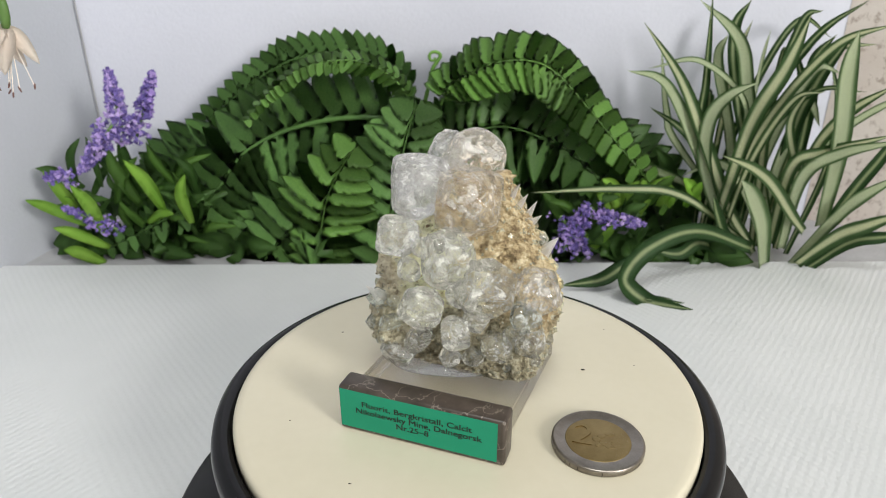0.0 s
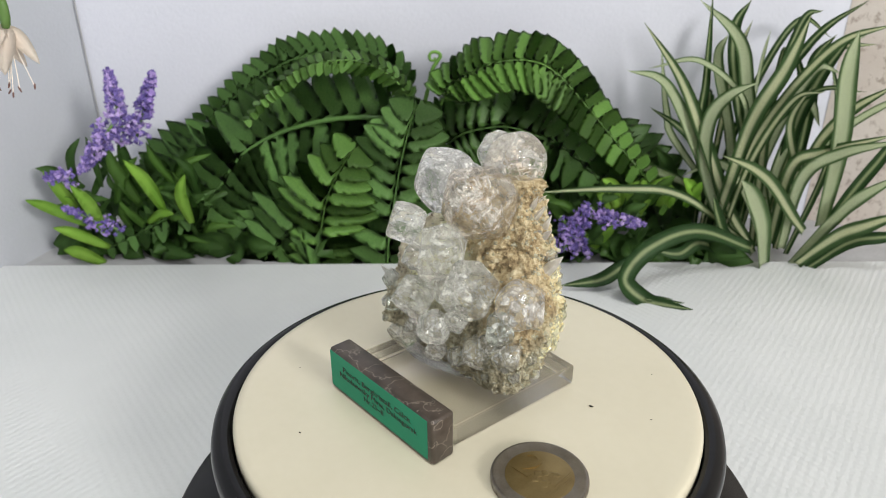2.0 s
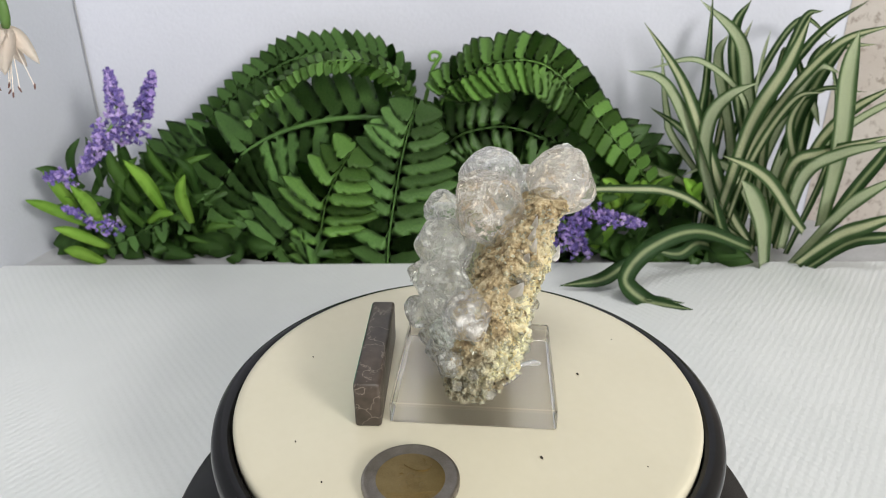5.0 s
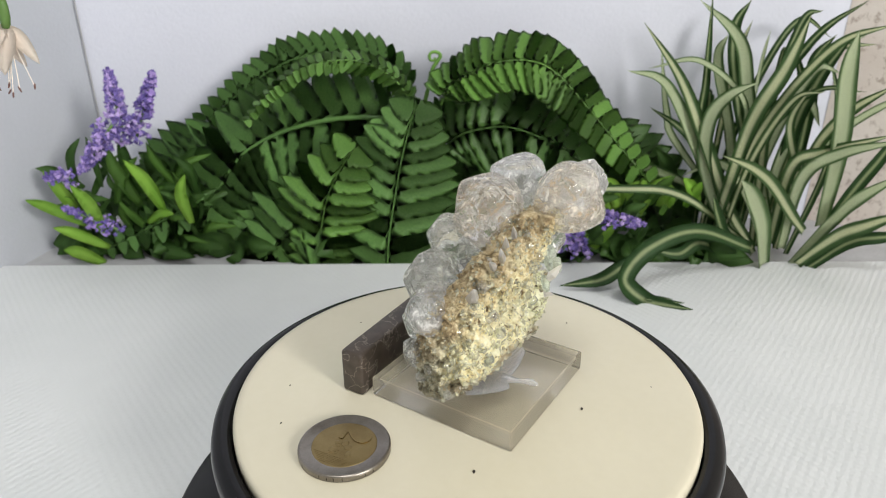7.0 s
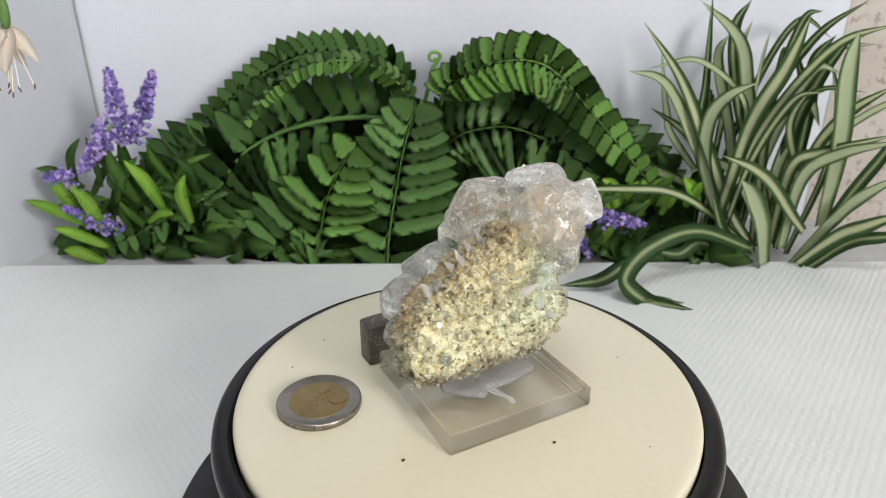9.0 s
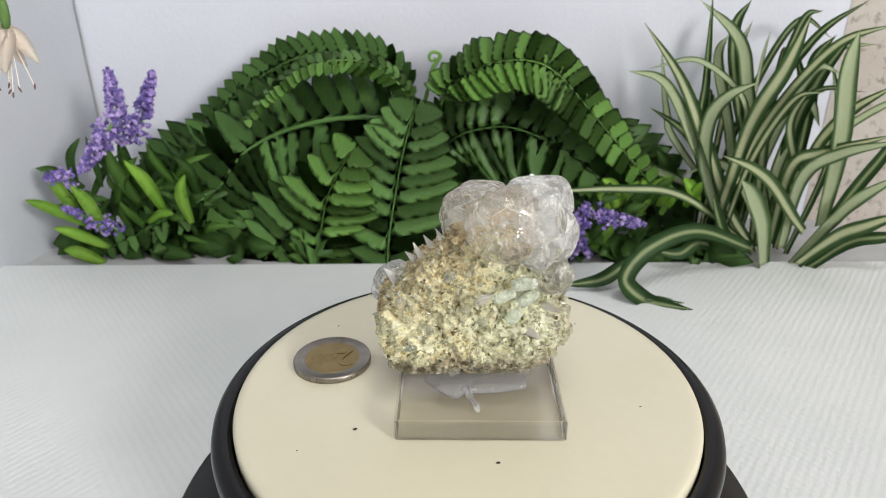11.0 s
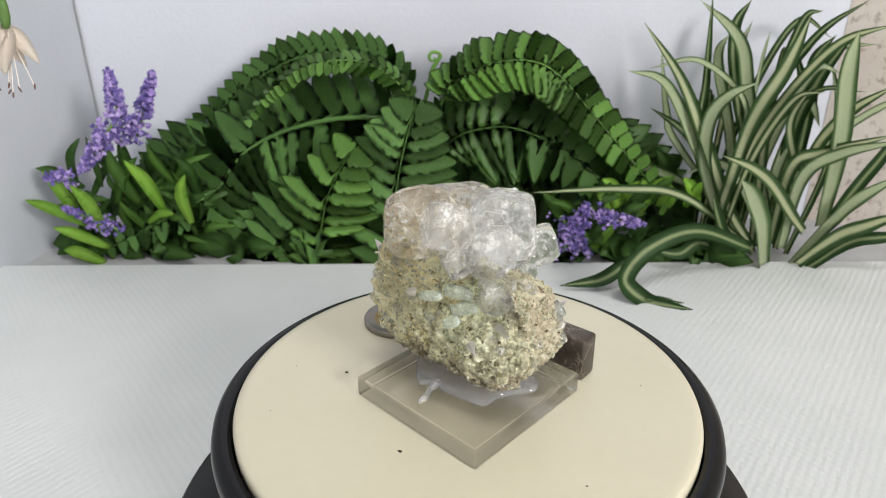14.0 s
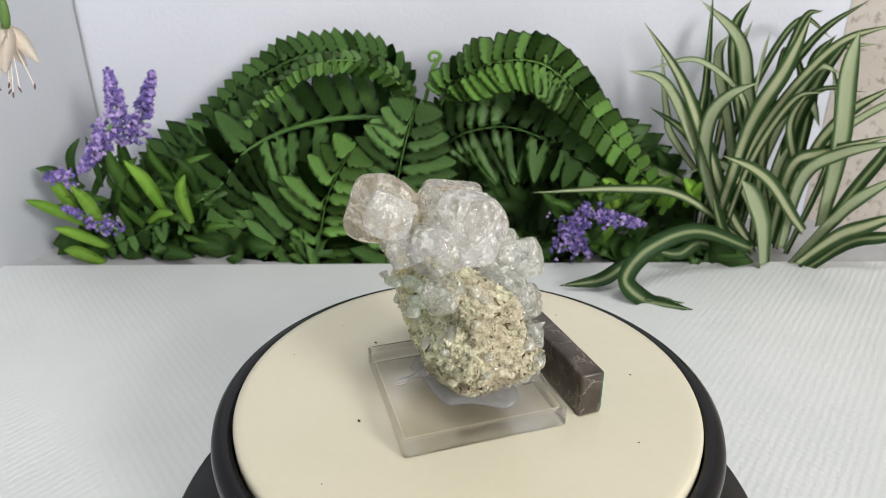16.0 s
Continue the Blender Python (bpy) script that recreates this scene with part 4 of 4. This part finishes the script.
frond(fern_right, [(-0.011, 0.262, 0.000), (0.027, 0.259, -0.010), (0.062, 0.255, -0.033), (0.092, 0.252, -0.074)], 0.034, 13, (0, -1, .3), 0)
frond(fern_right, [(0.084, 0.256, 0.018), (0.105, 0.254, -0.004), (0.126, 0.252, -0.035), (0.142, 0.250, -0.072)], 0.026, 11, (0, -1, .3), 0)
curl = [(-0.030, 0.24, 0.030), (-0.026, 0.24, 0.045), (-0.023, 0.24, 0.058)]
curl += [(-0.022 + (0.0042 - 0.0005 * k) * math.cos(0.2 + 0.9 * k), 0.24, 0.0655 + (0.0042 - 0.0005 * k) * math.sin(0.2 + 0.9 * k)) for k in range(8)]
part("fiddlehead", tube(spline(curl, 60), [0.0013 - 0.00001 * k for k in range(61)], 6), M["fern_bright"], fern_left, "curled young fern tip")


# ---- spider plant ----
spider = empty("spider_plant", (0, 0, 0), "spider plant with long green and cream striped leaves", "plant")
STRAP_RNG = random.Random(5)


def strap_leaf(points, width, kind):
    path = spline(points, 40)
    bm = bmesh.new()
    uv = bm.loops.layers.uv.new("UVMap")
    rows = []
    lean = STRAP_RNG.uniform(-0.5, 0.5)
    for k, c in enumerate(path):
        s = k / 40
        tan = (path[min(k + 1, 40)] - path[max(k - 1, 0)]).normalized()
        view = Vector((lean, -1, 0.5)).normalized()
        side = tan.cross(view).normalized()
        nrm = side.cross(tan)
        w = width / 2.0 * min(1.0, 0.65 + s) * (1 if s < 0.55 else max(0.03, 1 - ((s - 0.55) / 0.45) ** 1.8))
        rows.append([bm.verts.new(c + side * w * x + nrm * w * 0.30 * x * x) for x in (-1, -0.5, 0, 0.5, 1)])
    for k, (a, b) in enumerate(zip(rows, rows[1:])):
        for j in range(4):
            f = bm.faces.new((a[j], a[j + 1], b[j + 1], b[j]))
            for loop, (uu, vv) in zip(f.loops, ((j, k), (j + 1, k), (j + 1, k + 1), (j, k + 1))):
                loop[uv].uv = (uu / 4, vv / 40)
    bmesh.ops.solidify(bm, geom=bm.faces[:], thickness=0.0003)
    return part("strap_leaf", bm, M["strap"][kind], spider, ("dark green leaf with a pale stripe", "green leaf with a cream stripe", "pale grey-green leaf")[kind])


strap_leaf([(0.179, 0.215, -0.047), (0.159, 0.212, -0.020), (0.138, 0.210, 0.021), (0.119, 0.212, 0.058), (0.097, 0.220, 0.088)], 0.0084, 1)
strap_leaf([(0.182, 0.220, -0.053), (0.146, 0.215, -0.006), (0.134, 0.212, 0.017), (0.110, 0.208, 0.056), (0.086, 0.200, 0.065)], 0.0084, 2)
strap_leaf([(0.175, 0.235, -0.048), (0.144, 0.235, 0.016), (0.140, 0.233, 0.055), (0.135, 0.228, 0.105)], 0.0063, 0)
strap_leaf([(0.167, 0.190, -0.036), (0.129, 0.175, -0.019), (0.099, 0.160, -0.023), (0.085, 0.150, -0.037), (0.096, 0.148, -0.0485), (0.107, 0.143, -0.0490), (0.120, 0.139, -0.0492)], 0.0110, 0)
strap_leaf([(0.094, 0.150, -0.0470), (0.102, 0.151, -0.0488), (0.113, 0.150, -0.0492)], 0.0025, 0)
strap_leaf([(0.097, 0.147, -0.0478), (0.106, 0.147, -0.0488), (0.118, 0.146, -0.0492)], 0.0025, 0)
strap_leaf([(0.098, 0.175, -0.035), (0.087, 0.168, -0.039), (0.074, 0.160, -0.043), (0.052, 0.160, -0.047)], 0.0084, 0)
strap_leaf([(0.168, 0.200, -0.037), (0.123, 0.190, -0.004), (0.086, 0.185, 0.002), (0.035, 0.180, 0.001)], 0.0053, 1)
strap_leaf([(0.149, 0.235, -0.017), (0.124, 0.230, -0.004), (0.097, 0.225, 0.006), (0.075, 0.220, 0.018)], 0.0063, 2)
strap_leaf([(0.200, 0.200, -0.029), (0.188, 0.195, -0.016), (0.171, 0.190, 0.004), (0.156, 0.185, 0.015), (0.135, 0.175, 0.025)], 0.0084, 1)
strap_leaf([(0.178, 0.195, -0.049), (0.170, 0.190, -0.022), (0.160, 0.187, -0.003), (0.152, 0.185, 0.008)], 0.0137, 2)
strap_leaf([(0.165, 0.215, -0.047), (0.141, 0.210, 0.003), (0.137, 0.208, 0.034), (0.145, 0.206, 0.050), (0.160, 0.205, 0.058)], 0.0084, 2)
strap_leaf([(0.152, 0.210, -0.023), (0.161, 0.208, 0.034), (0.174, 0.208, 0.065), (0.183, 0.210, 0.093)], 0.0095, 1)
strap_leaf([(0.193, 0.230, -0.038), (0.169, 0.235, 0.038), (0.159, 0.240, 0.075), (0.134, 0.245, 0.098)], 0.0084, 2)
strap_leaf([(0.209, 0.200, -0.025), (0.206, 0.195, 0.024), (0.201, 0.195, 0.065), (0.205, 0.200, 0.086)], 0.0115, 2)
strap_leaf([(0.199, 0.220, -0.034), (0.203, 0.215, 0.015), (0.215, 0.210, 0.040), (0.235, 0.205, 0.057)], 0.0074, 1)
strap_leaf([(0.201, 0.235, -0.048), (0.198, 0.235, 0.017), (0.207, 0.235, 0.054), (0.222, 0.235, 0.082)], 0.0084, 0)
strap_leaf([(0.184, 0.205, -0.039), (0.185, 0.200, 0.010), (0.199, 0.195, 0.021), (0.233, 0.190, 0.033)], 0.0074, 1)
strap_leaf([(0.189, 0.200, -0.040), (0.190, 0.195, 0.006), (0.206, 0.190, 0.022), (0.231, 0.180, 0.032)], 0.0074, 2)
strap_leaf([(0.197, 0.200, -0.050), (0.212, 0.195, -0.020), (0.221, 0.190, -0.004), (0.239, 0.185, 0.012)], 0.0095, 2)
strap_leaf([(0.198, 0.195, -0.048), (0.214, 0.190, -0.028), (0.226, 0.185, -0.019), (0.245, 0.180, -0.008)], 0.0095, 1)
strap_leaf([(0.205, 0.195, -0.051), (0.222, 0.190, -0.032), (0.237, 0.185, -0.026), (0.252, 0.180, -0.023)], 0.0074, 0)
strap_leaf([(0.179, 0.240, -0.058), (0.164, 0.245, 0.017), (0.151, 0.250, 0.062), (0.155, 0.250, 0.078)], 0.0084, 2)
strap_leaf([(0.196, 0.245, -0.060), (0.206, 0.250, 0.009), (0.206, 0.250, 0.045), (0.192, 0.250, 0.078)], 0.0063, 0)
strap_leaf([(0.206, 0.250, -0.063), (0.172, 0.255, 0.029), (0.162, 0.260, 0.077), (0.170, 0.262, 0.097)], 0.0084, 0)
strap_leaf([(0.185, 0.230, -0.054), (0.179, 0.225, 0.002), (0.176, 0.225, 0.043), (0.184, 0.230, 0.071)], 0.0063, 1)
strap_leaf([(0.178, 0.230, -0.054), (0.160, 0.230, -0.011), (0.134, 0.230, 0.021), (0.109, 0.232, 0.038)], 0.0063, 0)
strap_leaf([(0.205, 0.225, -0.055), (0.220, 0.230, 0.000), (0.221, 0.235, 0.038), (0.213, 0.240, 0.067)], 0.0063, 0)
strap_leaf([(0.193, 0.215, -0.047), (0.195, 0.210, -0.004), (0.184, 0.210, 0.033), (0.193, 0.212, 0.055)], 0.0053, 1)
strap_leaf([(0.209, 0.210, -0.052), (0.227, 0.210, -0.011), (0.240, 0.210, 0.014), (0.250, 0.210, 0.037)], 0.0074, 0)
strap_leaf([(0.169, 0.200, -0.044), (0.153, 0.195, -0.031), (0.144, 0.190, -0.015), (0.139, 0.188, -0.002)], 0.0084, 0)
strap_leaf([(0.165, 0.205, -0.049), (0.141, 0.200, -0.037), (0.125, 0.190, -0.040), (0.107, 0.188, -0.036)], 0.0084, 0)
strap_leaf([(0.206, 0.240, -0.062), (0.210, 0.245, 0.032), (0.208, 0.248, 0.062), (0.219, 0.250, 0.078)], 0.0074, 0)
strap_leaf([(0.188, 0.220, -0.049), (0.166, 0.218, -0.007), (0.149, 0.215, 0.008), (0.129, 0.212, 0.002)], 0.0063, 2)
strap_leaf([(0.196, 0.255, -0.061), (0.138, 0.260, 0.006), (0.128, 0.262, 0.028), (0.120, 0.265, 0.070)], 0.0053, 2)
strap_leaf([(0.164, 0.235, -0.002), (0.165, 0.230, 0.039), (0.133, 0.225, 0.066), (0.104, 0.225, 0.062)], 0.0042, 2)
for k in range(18):  # the fuller, far side of the plant
    r = STRAP_RNG
    bx, by = 0.165 + r.uniform(-0.015, 0.03), 0.222 + r.uniform(-0.01, 0.03)
    sx, up, dy = r.uniform(0.0, 0.10), r.uniform(0.05, 0.15), r.uniform(-0.03, 0.03)
    strap_leaf([(bx, by, -0.052), (bx + 0.22 * sx, by + 0.3 * dy, -0.052 + 0.55 * up), (bx + 0.60 * sx, by + 0.7 * dy, -0.052 + 0.92 * up), (bx + sx, min(0.275, by + dy), -0.052 + up * r.uniform(0.75, 1.1))], r.uniform(0.003, 0.007), k % 3)



# ---- lavender and small leaves ----
def floret_spike(plant, base, tip, radius, count, seed):
    r = random.Random(seed)
    a, b = Vector(base), Vector(tip)
    stem = part("stem", tube([a.lerp(b, k / 6) for k in range(7)], 0.0009, 6), M["stem"], plant)
    for mat, share, nm in (("violet", 0.60, "violet florets"), ("lilac", 0.40, "pale lilac florets")):
        verts, faces = [], []
        for _ in range(int(1.15 * count * share)):
            s = r.random() ** 0.8
            c = a.lerp(b, s)
            out = Vector((r.gauss(0, 1), r.gauss(0, 1), r.gauss(0, 0.6))).normalized() * radius * 0.85 * (1 - 0.8 * s) * r.uniform(0.5, 1.1)
            q = r.uniform(0.0011, 0.0023)
            m = Matrix.Translation(c + out) @ Euler([r.uniform(0, 6.3) for _ in range(3)]).to_matrix().to_4x4()
            o = len(verts)
            for ang in range(5):
                t = ang * 1.2566
                verts += [m @ Vector((q * math.cos(t), q * math.sin(t), 0.3 * q)), m @ Vector((q * 0.45 * math.cos(t + 0.63), q * 0.45 * math.sin(t + 0.63), 0.1 * q))]
            verts += [m @ Vector((0, 0, -q)), m @ Vector((0, 0, 0.25 * q))]
            for j in range(10):
                faces += [(o + j, o + (j + 1) % 10, o + 11), (o + (j + 1) % 10, o + j, o + 10)]
        me = bpy.data.meshes.new("bloom")
        me.from_pydata(verts, [], faces)
        me.materials.append(M[mat])
        ob = new("bloom", me)
        ob.parent = stem
        tagged(ob, nm, kind="stuff")


def blade(plant, base, tip, width, mat, bend=0.01, seed=0):
    r = random.Random(seed)
    a, b = Vector(base), Vector(tip)
    mid = a.lerp(b, 0.5) + Vector((r.uniform(-1, 1) * bend, -abs(bend) * 0.6, bend))
    path = spline([a, mid, b], 14)
    bm = bmesh.new()
    rows = []
    for k, c in enumerate(path):
        s = k / 14
        tan = (path[min(k + 1, 14)] - path[max(k - 1, 0)]).normalized()
        sd = tan.cross(Vector((r.uniform(-0.05, 0.05), -1, 0.5))).normalized()
        w = width / 2 * max(0.04, math.sin(math.pi * min(1, 0.12 + 0.88 * s)) ** 0.8)
        nn = sd.cross(tan)
        rows.append([bm.verts.new(c + sd * w * x + nn * abs(x) * w * 0.25) for x in (-1, 0, 1)])
    for p, q in zip(rows, rows[1:]):
        for j in range(2):
            bm.faces.new((p[j], p[j + 1], q[j + 1], q[j]))
    bmesh.ops.solidify(bm, geom=bm.faces[:], thickness=0.0003)
    return part("leaf", bm, M[mat], plant)


def build_lavender_left():
    plant = empty("lavender", (0, 0, 0), "artificial violet lavender with bright green leaves in the corner", "flower", "lavender bunches")
    floret_spike(plant, (-0.213, 0.222, 0.017), (-0.214, 0.220, 0.061), 0.0120, 300, 1)
    floret_spike(plant, (-0.206, 0.222, 0.019), (-0.187, 0.220, 0.060), 0.0105, 270, 2)
    floret_spike(plant, (-0.210, 0.208, 0.033), (-0.235, 0.206, 0.003), 0.0130, 280, 3)
    floret_spike(plant, (-0.243, 0.205, -0.001), (-0.256, 0.203, -0.000), 0.011, 120, 4)
    floret_spike(plant, (-0.216, 0.198, -0.032), (-0.246, 0.196, -0.017), 0.010, 130, 5)
    floret_spike(plant, (-0.208, 0.222, -0.047), (-0.218, 0.220, -0.055), 0.007, 40, 6)
    r = random.Random(31)
    for k, (b, t, w, m) in enumerate((
        ((-0.188, 0.205, -0.022), (-0.205, 0.200, 0.012), 0.0085, "lime"), ((-0.172, 0.205, -0.030), (-0.170, 0.202, 0.003), 0.008, "lime"),
        ((-0.225, 0.198, -0.035), (-0.238, 0.195, -0.002), 0.009, "lime"), ((-0.235, 0.200, -0.030), (-0.268, 0.195, -0.012), 0.007, "lime"),
        ((-0.225, 0.200, -0.045), (-0.255, 0.195, -0.030), 0.007, "lime"), ((-0.240, 0.205, -0.03), (-0.258, 0.203, 0.004), 0.008, "lime"),
        ((-0.200, 0.205, -0.03), (-0.180, 0.200, -0.022), 0.006, "lime"), ((-0.230, 0.200, -0.056), (-0.252, 0.195, -0.045), 0.008, "lime"),
        ((-0.205, 0.210, -0.02), (-0.216, 0.205, 0.018), 0.009, "fern_bright"), ((-0.22, 0.21, -0.02), (-0.20, 0.208, 0.012), 0.008, "fern_bright"))):
        blade(plant, b, t, w, m, 0.004, k)
    for k in range(48):
        bx = r.uniform(-0.25, -0.165)
        z = r.uniform(-0.055, -0.01)
        blade(plant, (bx, 0.215, z), (bx + r.uniform(-0.03, 0.03), r.uniform(0.20, 0.235), z + r.uniform(0.005, 0.035)), r.uniform(0.004, 0.007), r.choice(("fern", "fern_mid", "fern_mid", "fern_bright")), 0.005, 50 + k)


def build_lavender_right():
    plant = empty("lavender", (0, 0, 0), "artificial violet lavender with bright green leaves beside the fern", "flower", "lavender bunches")
    floret_spike(plant, (0.058, 0.196, -0.042), (0.070, 0.196, -0.012), 0.012, 170, 7)
    floret_spike(plant, (0.070, 0.198, -0.018), (0.104, 0.196, -0.024), 0.011, 170, 8)
    floret_spike(plant, (0.055, 0.198, -0.020), (0.075, 0.196, -0.046), 0.010, 90, 9)
    r = random.Random(41)
    for k in range(9):
        bx = 0.068 + 0.008 * k
        blade(plant, (bx + 0.006, 0.206, -0.016), (bx + r.uniform(-0.012, 0.02), 0.198, r.uniform(-0.008, 0.006)), r.uniform(0.006, 0.009), r.choice(("lime", "fern_bright")), 0.003, 140 + k)
    for k in range(26):
        bx = r.uniform(0.06, 0.115)
        z = r.uniform(-0.05, -0.015)
        blade(plant, (bx, 0.205, z), (bx + r.uniform(-0.025, 0.03), r.uniform(0.195, 0.215), z + r.uniform(0.0, 0.028)), r.uniform(0.005, 0.009), r.choice(("fern", "fern_mid", "fern_bright", "lime")), 0.005, 150 + k)


build_lavender_left()
build_lavender_right()


def build_moss():
    """Dark low foliage that fills the trough behind the cover."""
    r = random.Random(77)
    thing = empty("low_foliage", (0, 0, -0.056), "dark green low foliage behind the paper cover", "plant")
    for k in range(230):
        x = r.uniform(-0.245, 0.17)
        y = r.uniform(0.240, 0.280) if k % 2 else r.uniform(0.212, 0.225)
        z = r.uniform(0, 0.025) if k % 2 else r.uniform(-0.002, 0.003)
        blade(thing, (x, y, z), (x + r.uniform(-0.03, 0.03), y - r.uniform(0.0, 0.02), z + (r.uniform(0.01, 0.06) if k % 2 else r.uniform(0.002, 0.014))), r.uniform(0.008, 0.016), "fern", 0.006, 300 + k)


build_moss()


# ---- lily ----
def build_lily():
    plant = empty("lily", (0, 0, 0), "drooping cream-pink lily bloom with long stamens", "flower")
    top = Vector((-0.188, 0.100, 0.098))
    part("stalk", tube(spline([(-0.300, 0.10, 0.215), (-0.262, 0.10, 0.222), (-0.212, 0.10, 0.190), (-0.190, 0.10, 0.130), (-0.187, 0.10, 0.111), top], 15), [0.0011] * 12 + [0.0014, 0.0019, 0.0022, 0.0016], 8), M["stem"], plant, "green stalk")
    for k, (tip, w) in enumerate((((-0.191, 0.096, 0.080), 0.011), ((-0.177, 0.099, 0.084), 0.0065), ((-0.199, 0.098, 0.081), 0.008), ((-0.186, 0.104, 0.082), 0.007), ((-0.204, 0.104, 0.086), 0.007))):
        ob = blade(plant, top, tip, w, "petal", 0.0022, 500 + k)
        ob.name = "petal"
    r = random.Random(3)
    for k in range(6):
        tip = Vector((-0.190 + r.uniform(-0.006, 0.008), 0.10 + r.uniform(-0.004, 0.004), 0.072 + r.uniform(-0.004, 0.004)))
        fil = part("stamen", tube(spline([top, top.lerp(tip, 0.5) + Vector((r.uniform(-0.002, 0.002), 0, 0)), tip], 10), 0.0002, 5), M["petal"], plant, "thin pale stamen")
        bm = bmesh.new()
        bmesh.ops.create_icosphere(bm, subdivisions=2, radius=1, matrix=Matrix.Translation(tip) @ pose(0, 0, 0, 0, r.uniform(-50, 50), 0) @ Matrix.Diagonal((0.0004, 0.0004, 0.0015, 1)))
        part("anther", bm, M["anther"], fil, "brown anther")


build_lily()


# ---- what moves ----
def turn(t):
    """The disc's angle in degrees: a steady turn, clockwise from above, that slowly gains speed."""
    return math.degrees(-0.250034 * t - 0.000185 * ((t - 8) ** 2 - 64))


def motions():
    times = [0.5 * k for k in range(33)]
    walk(DISC, [(t, pose(0, 0, 0, 0, 0, turn(t))) for t in times])
    for ob in TURNING:
        start = Matrix.LocRotScale(ob.location, ob.rotation_euler, None)
        walk(ob, [(t, pose(0, 0, 0, 0, 0, turn(t)) @ start) for t in times])


motions()
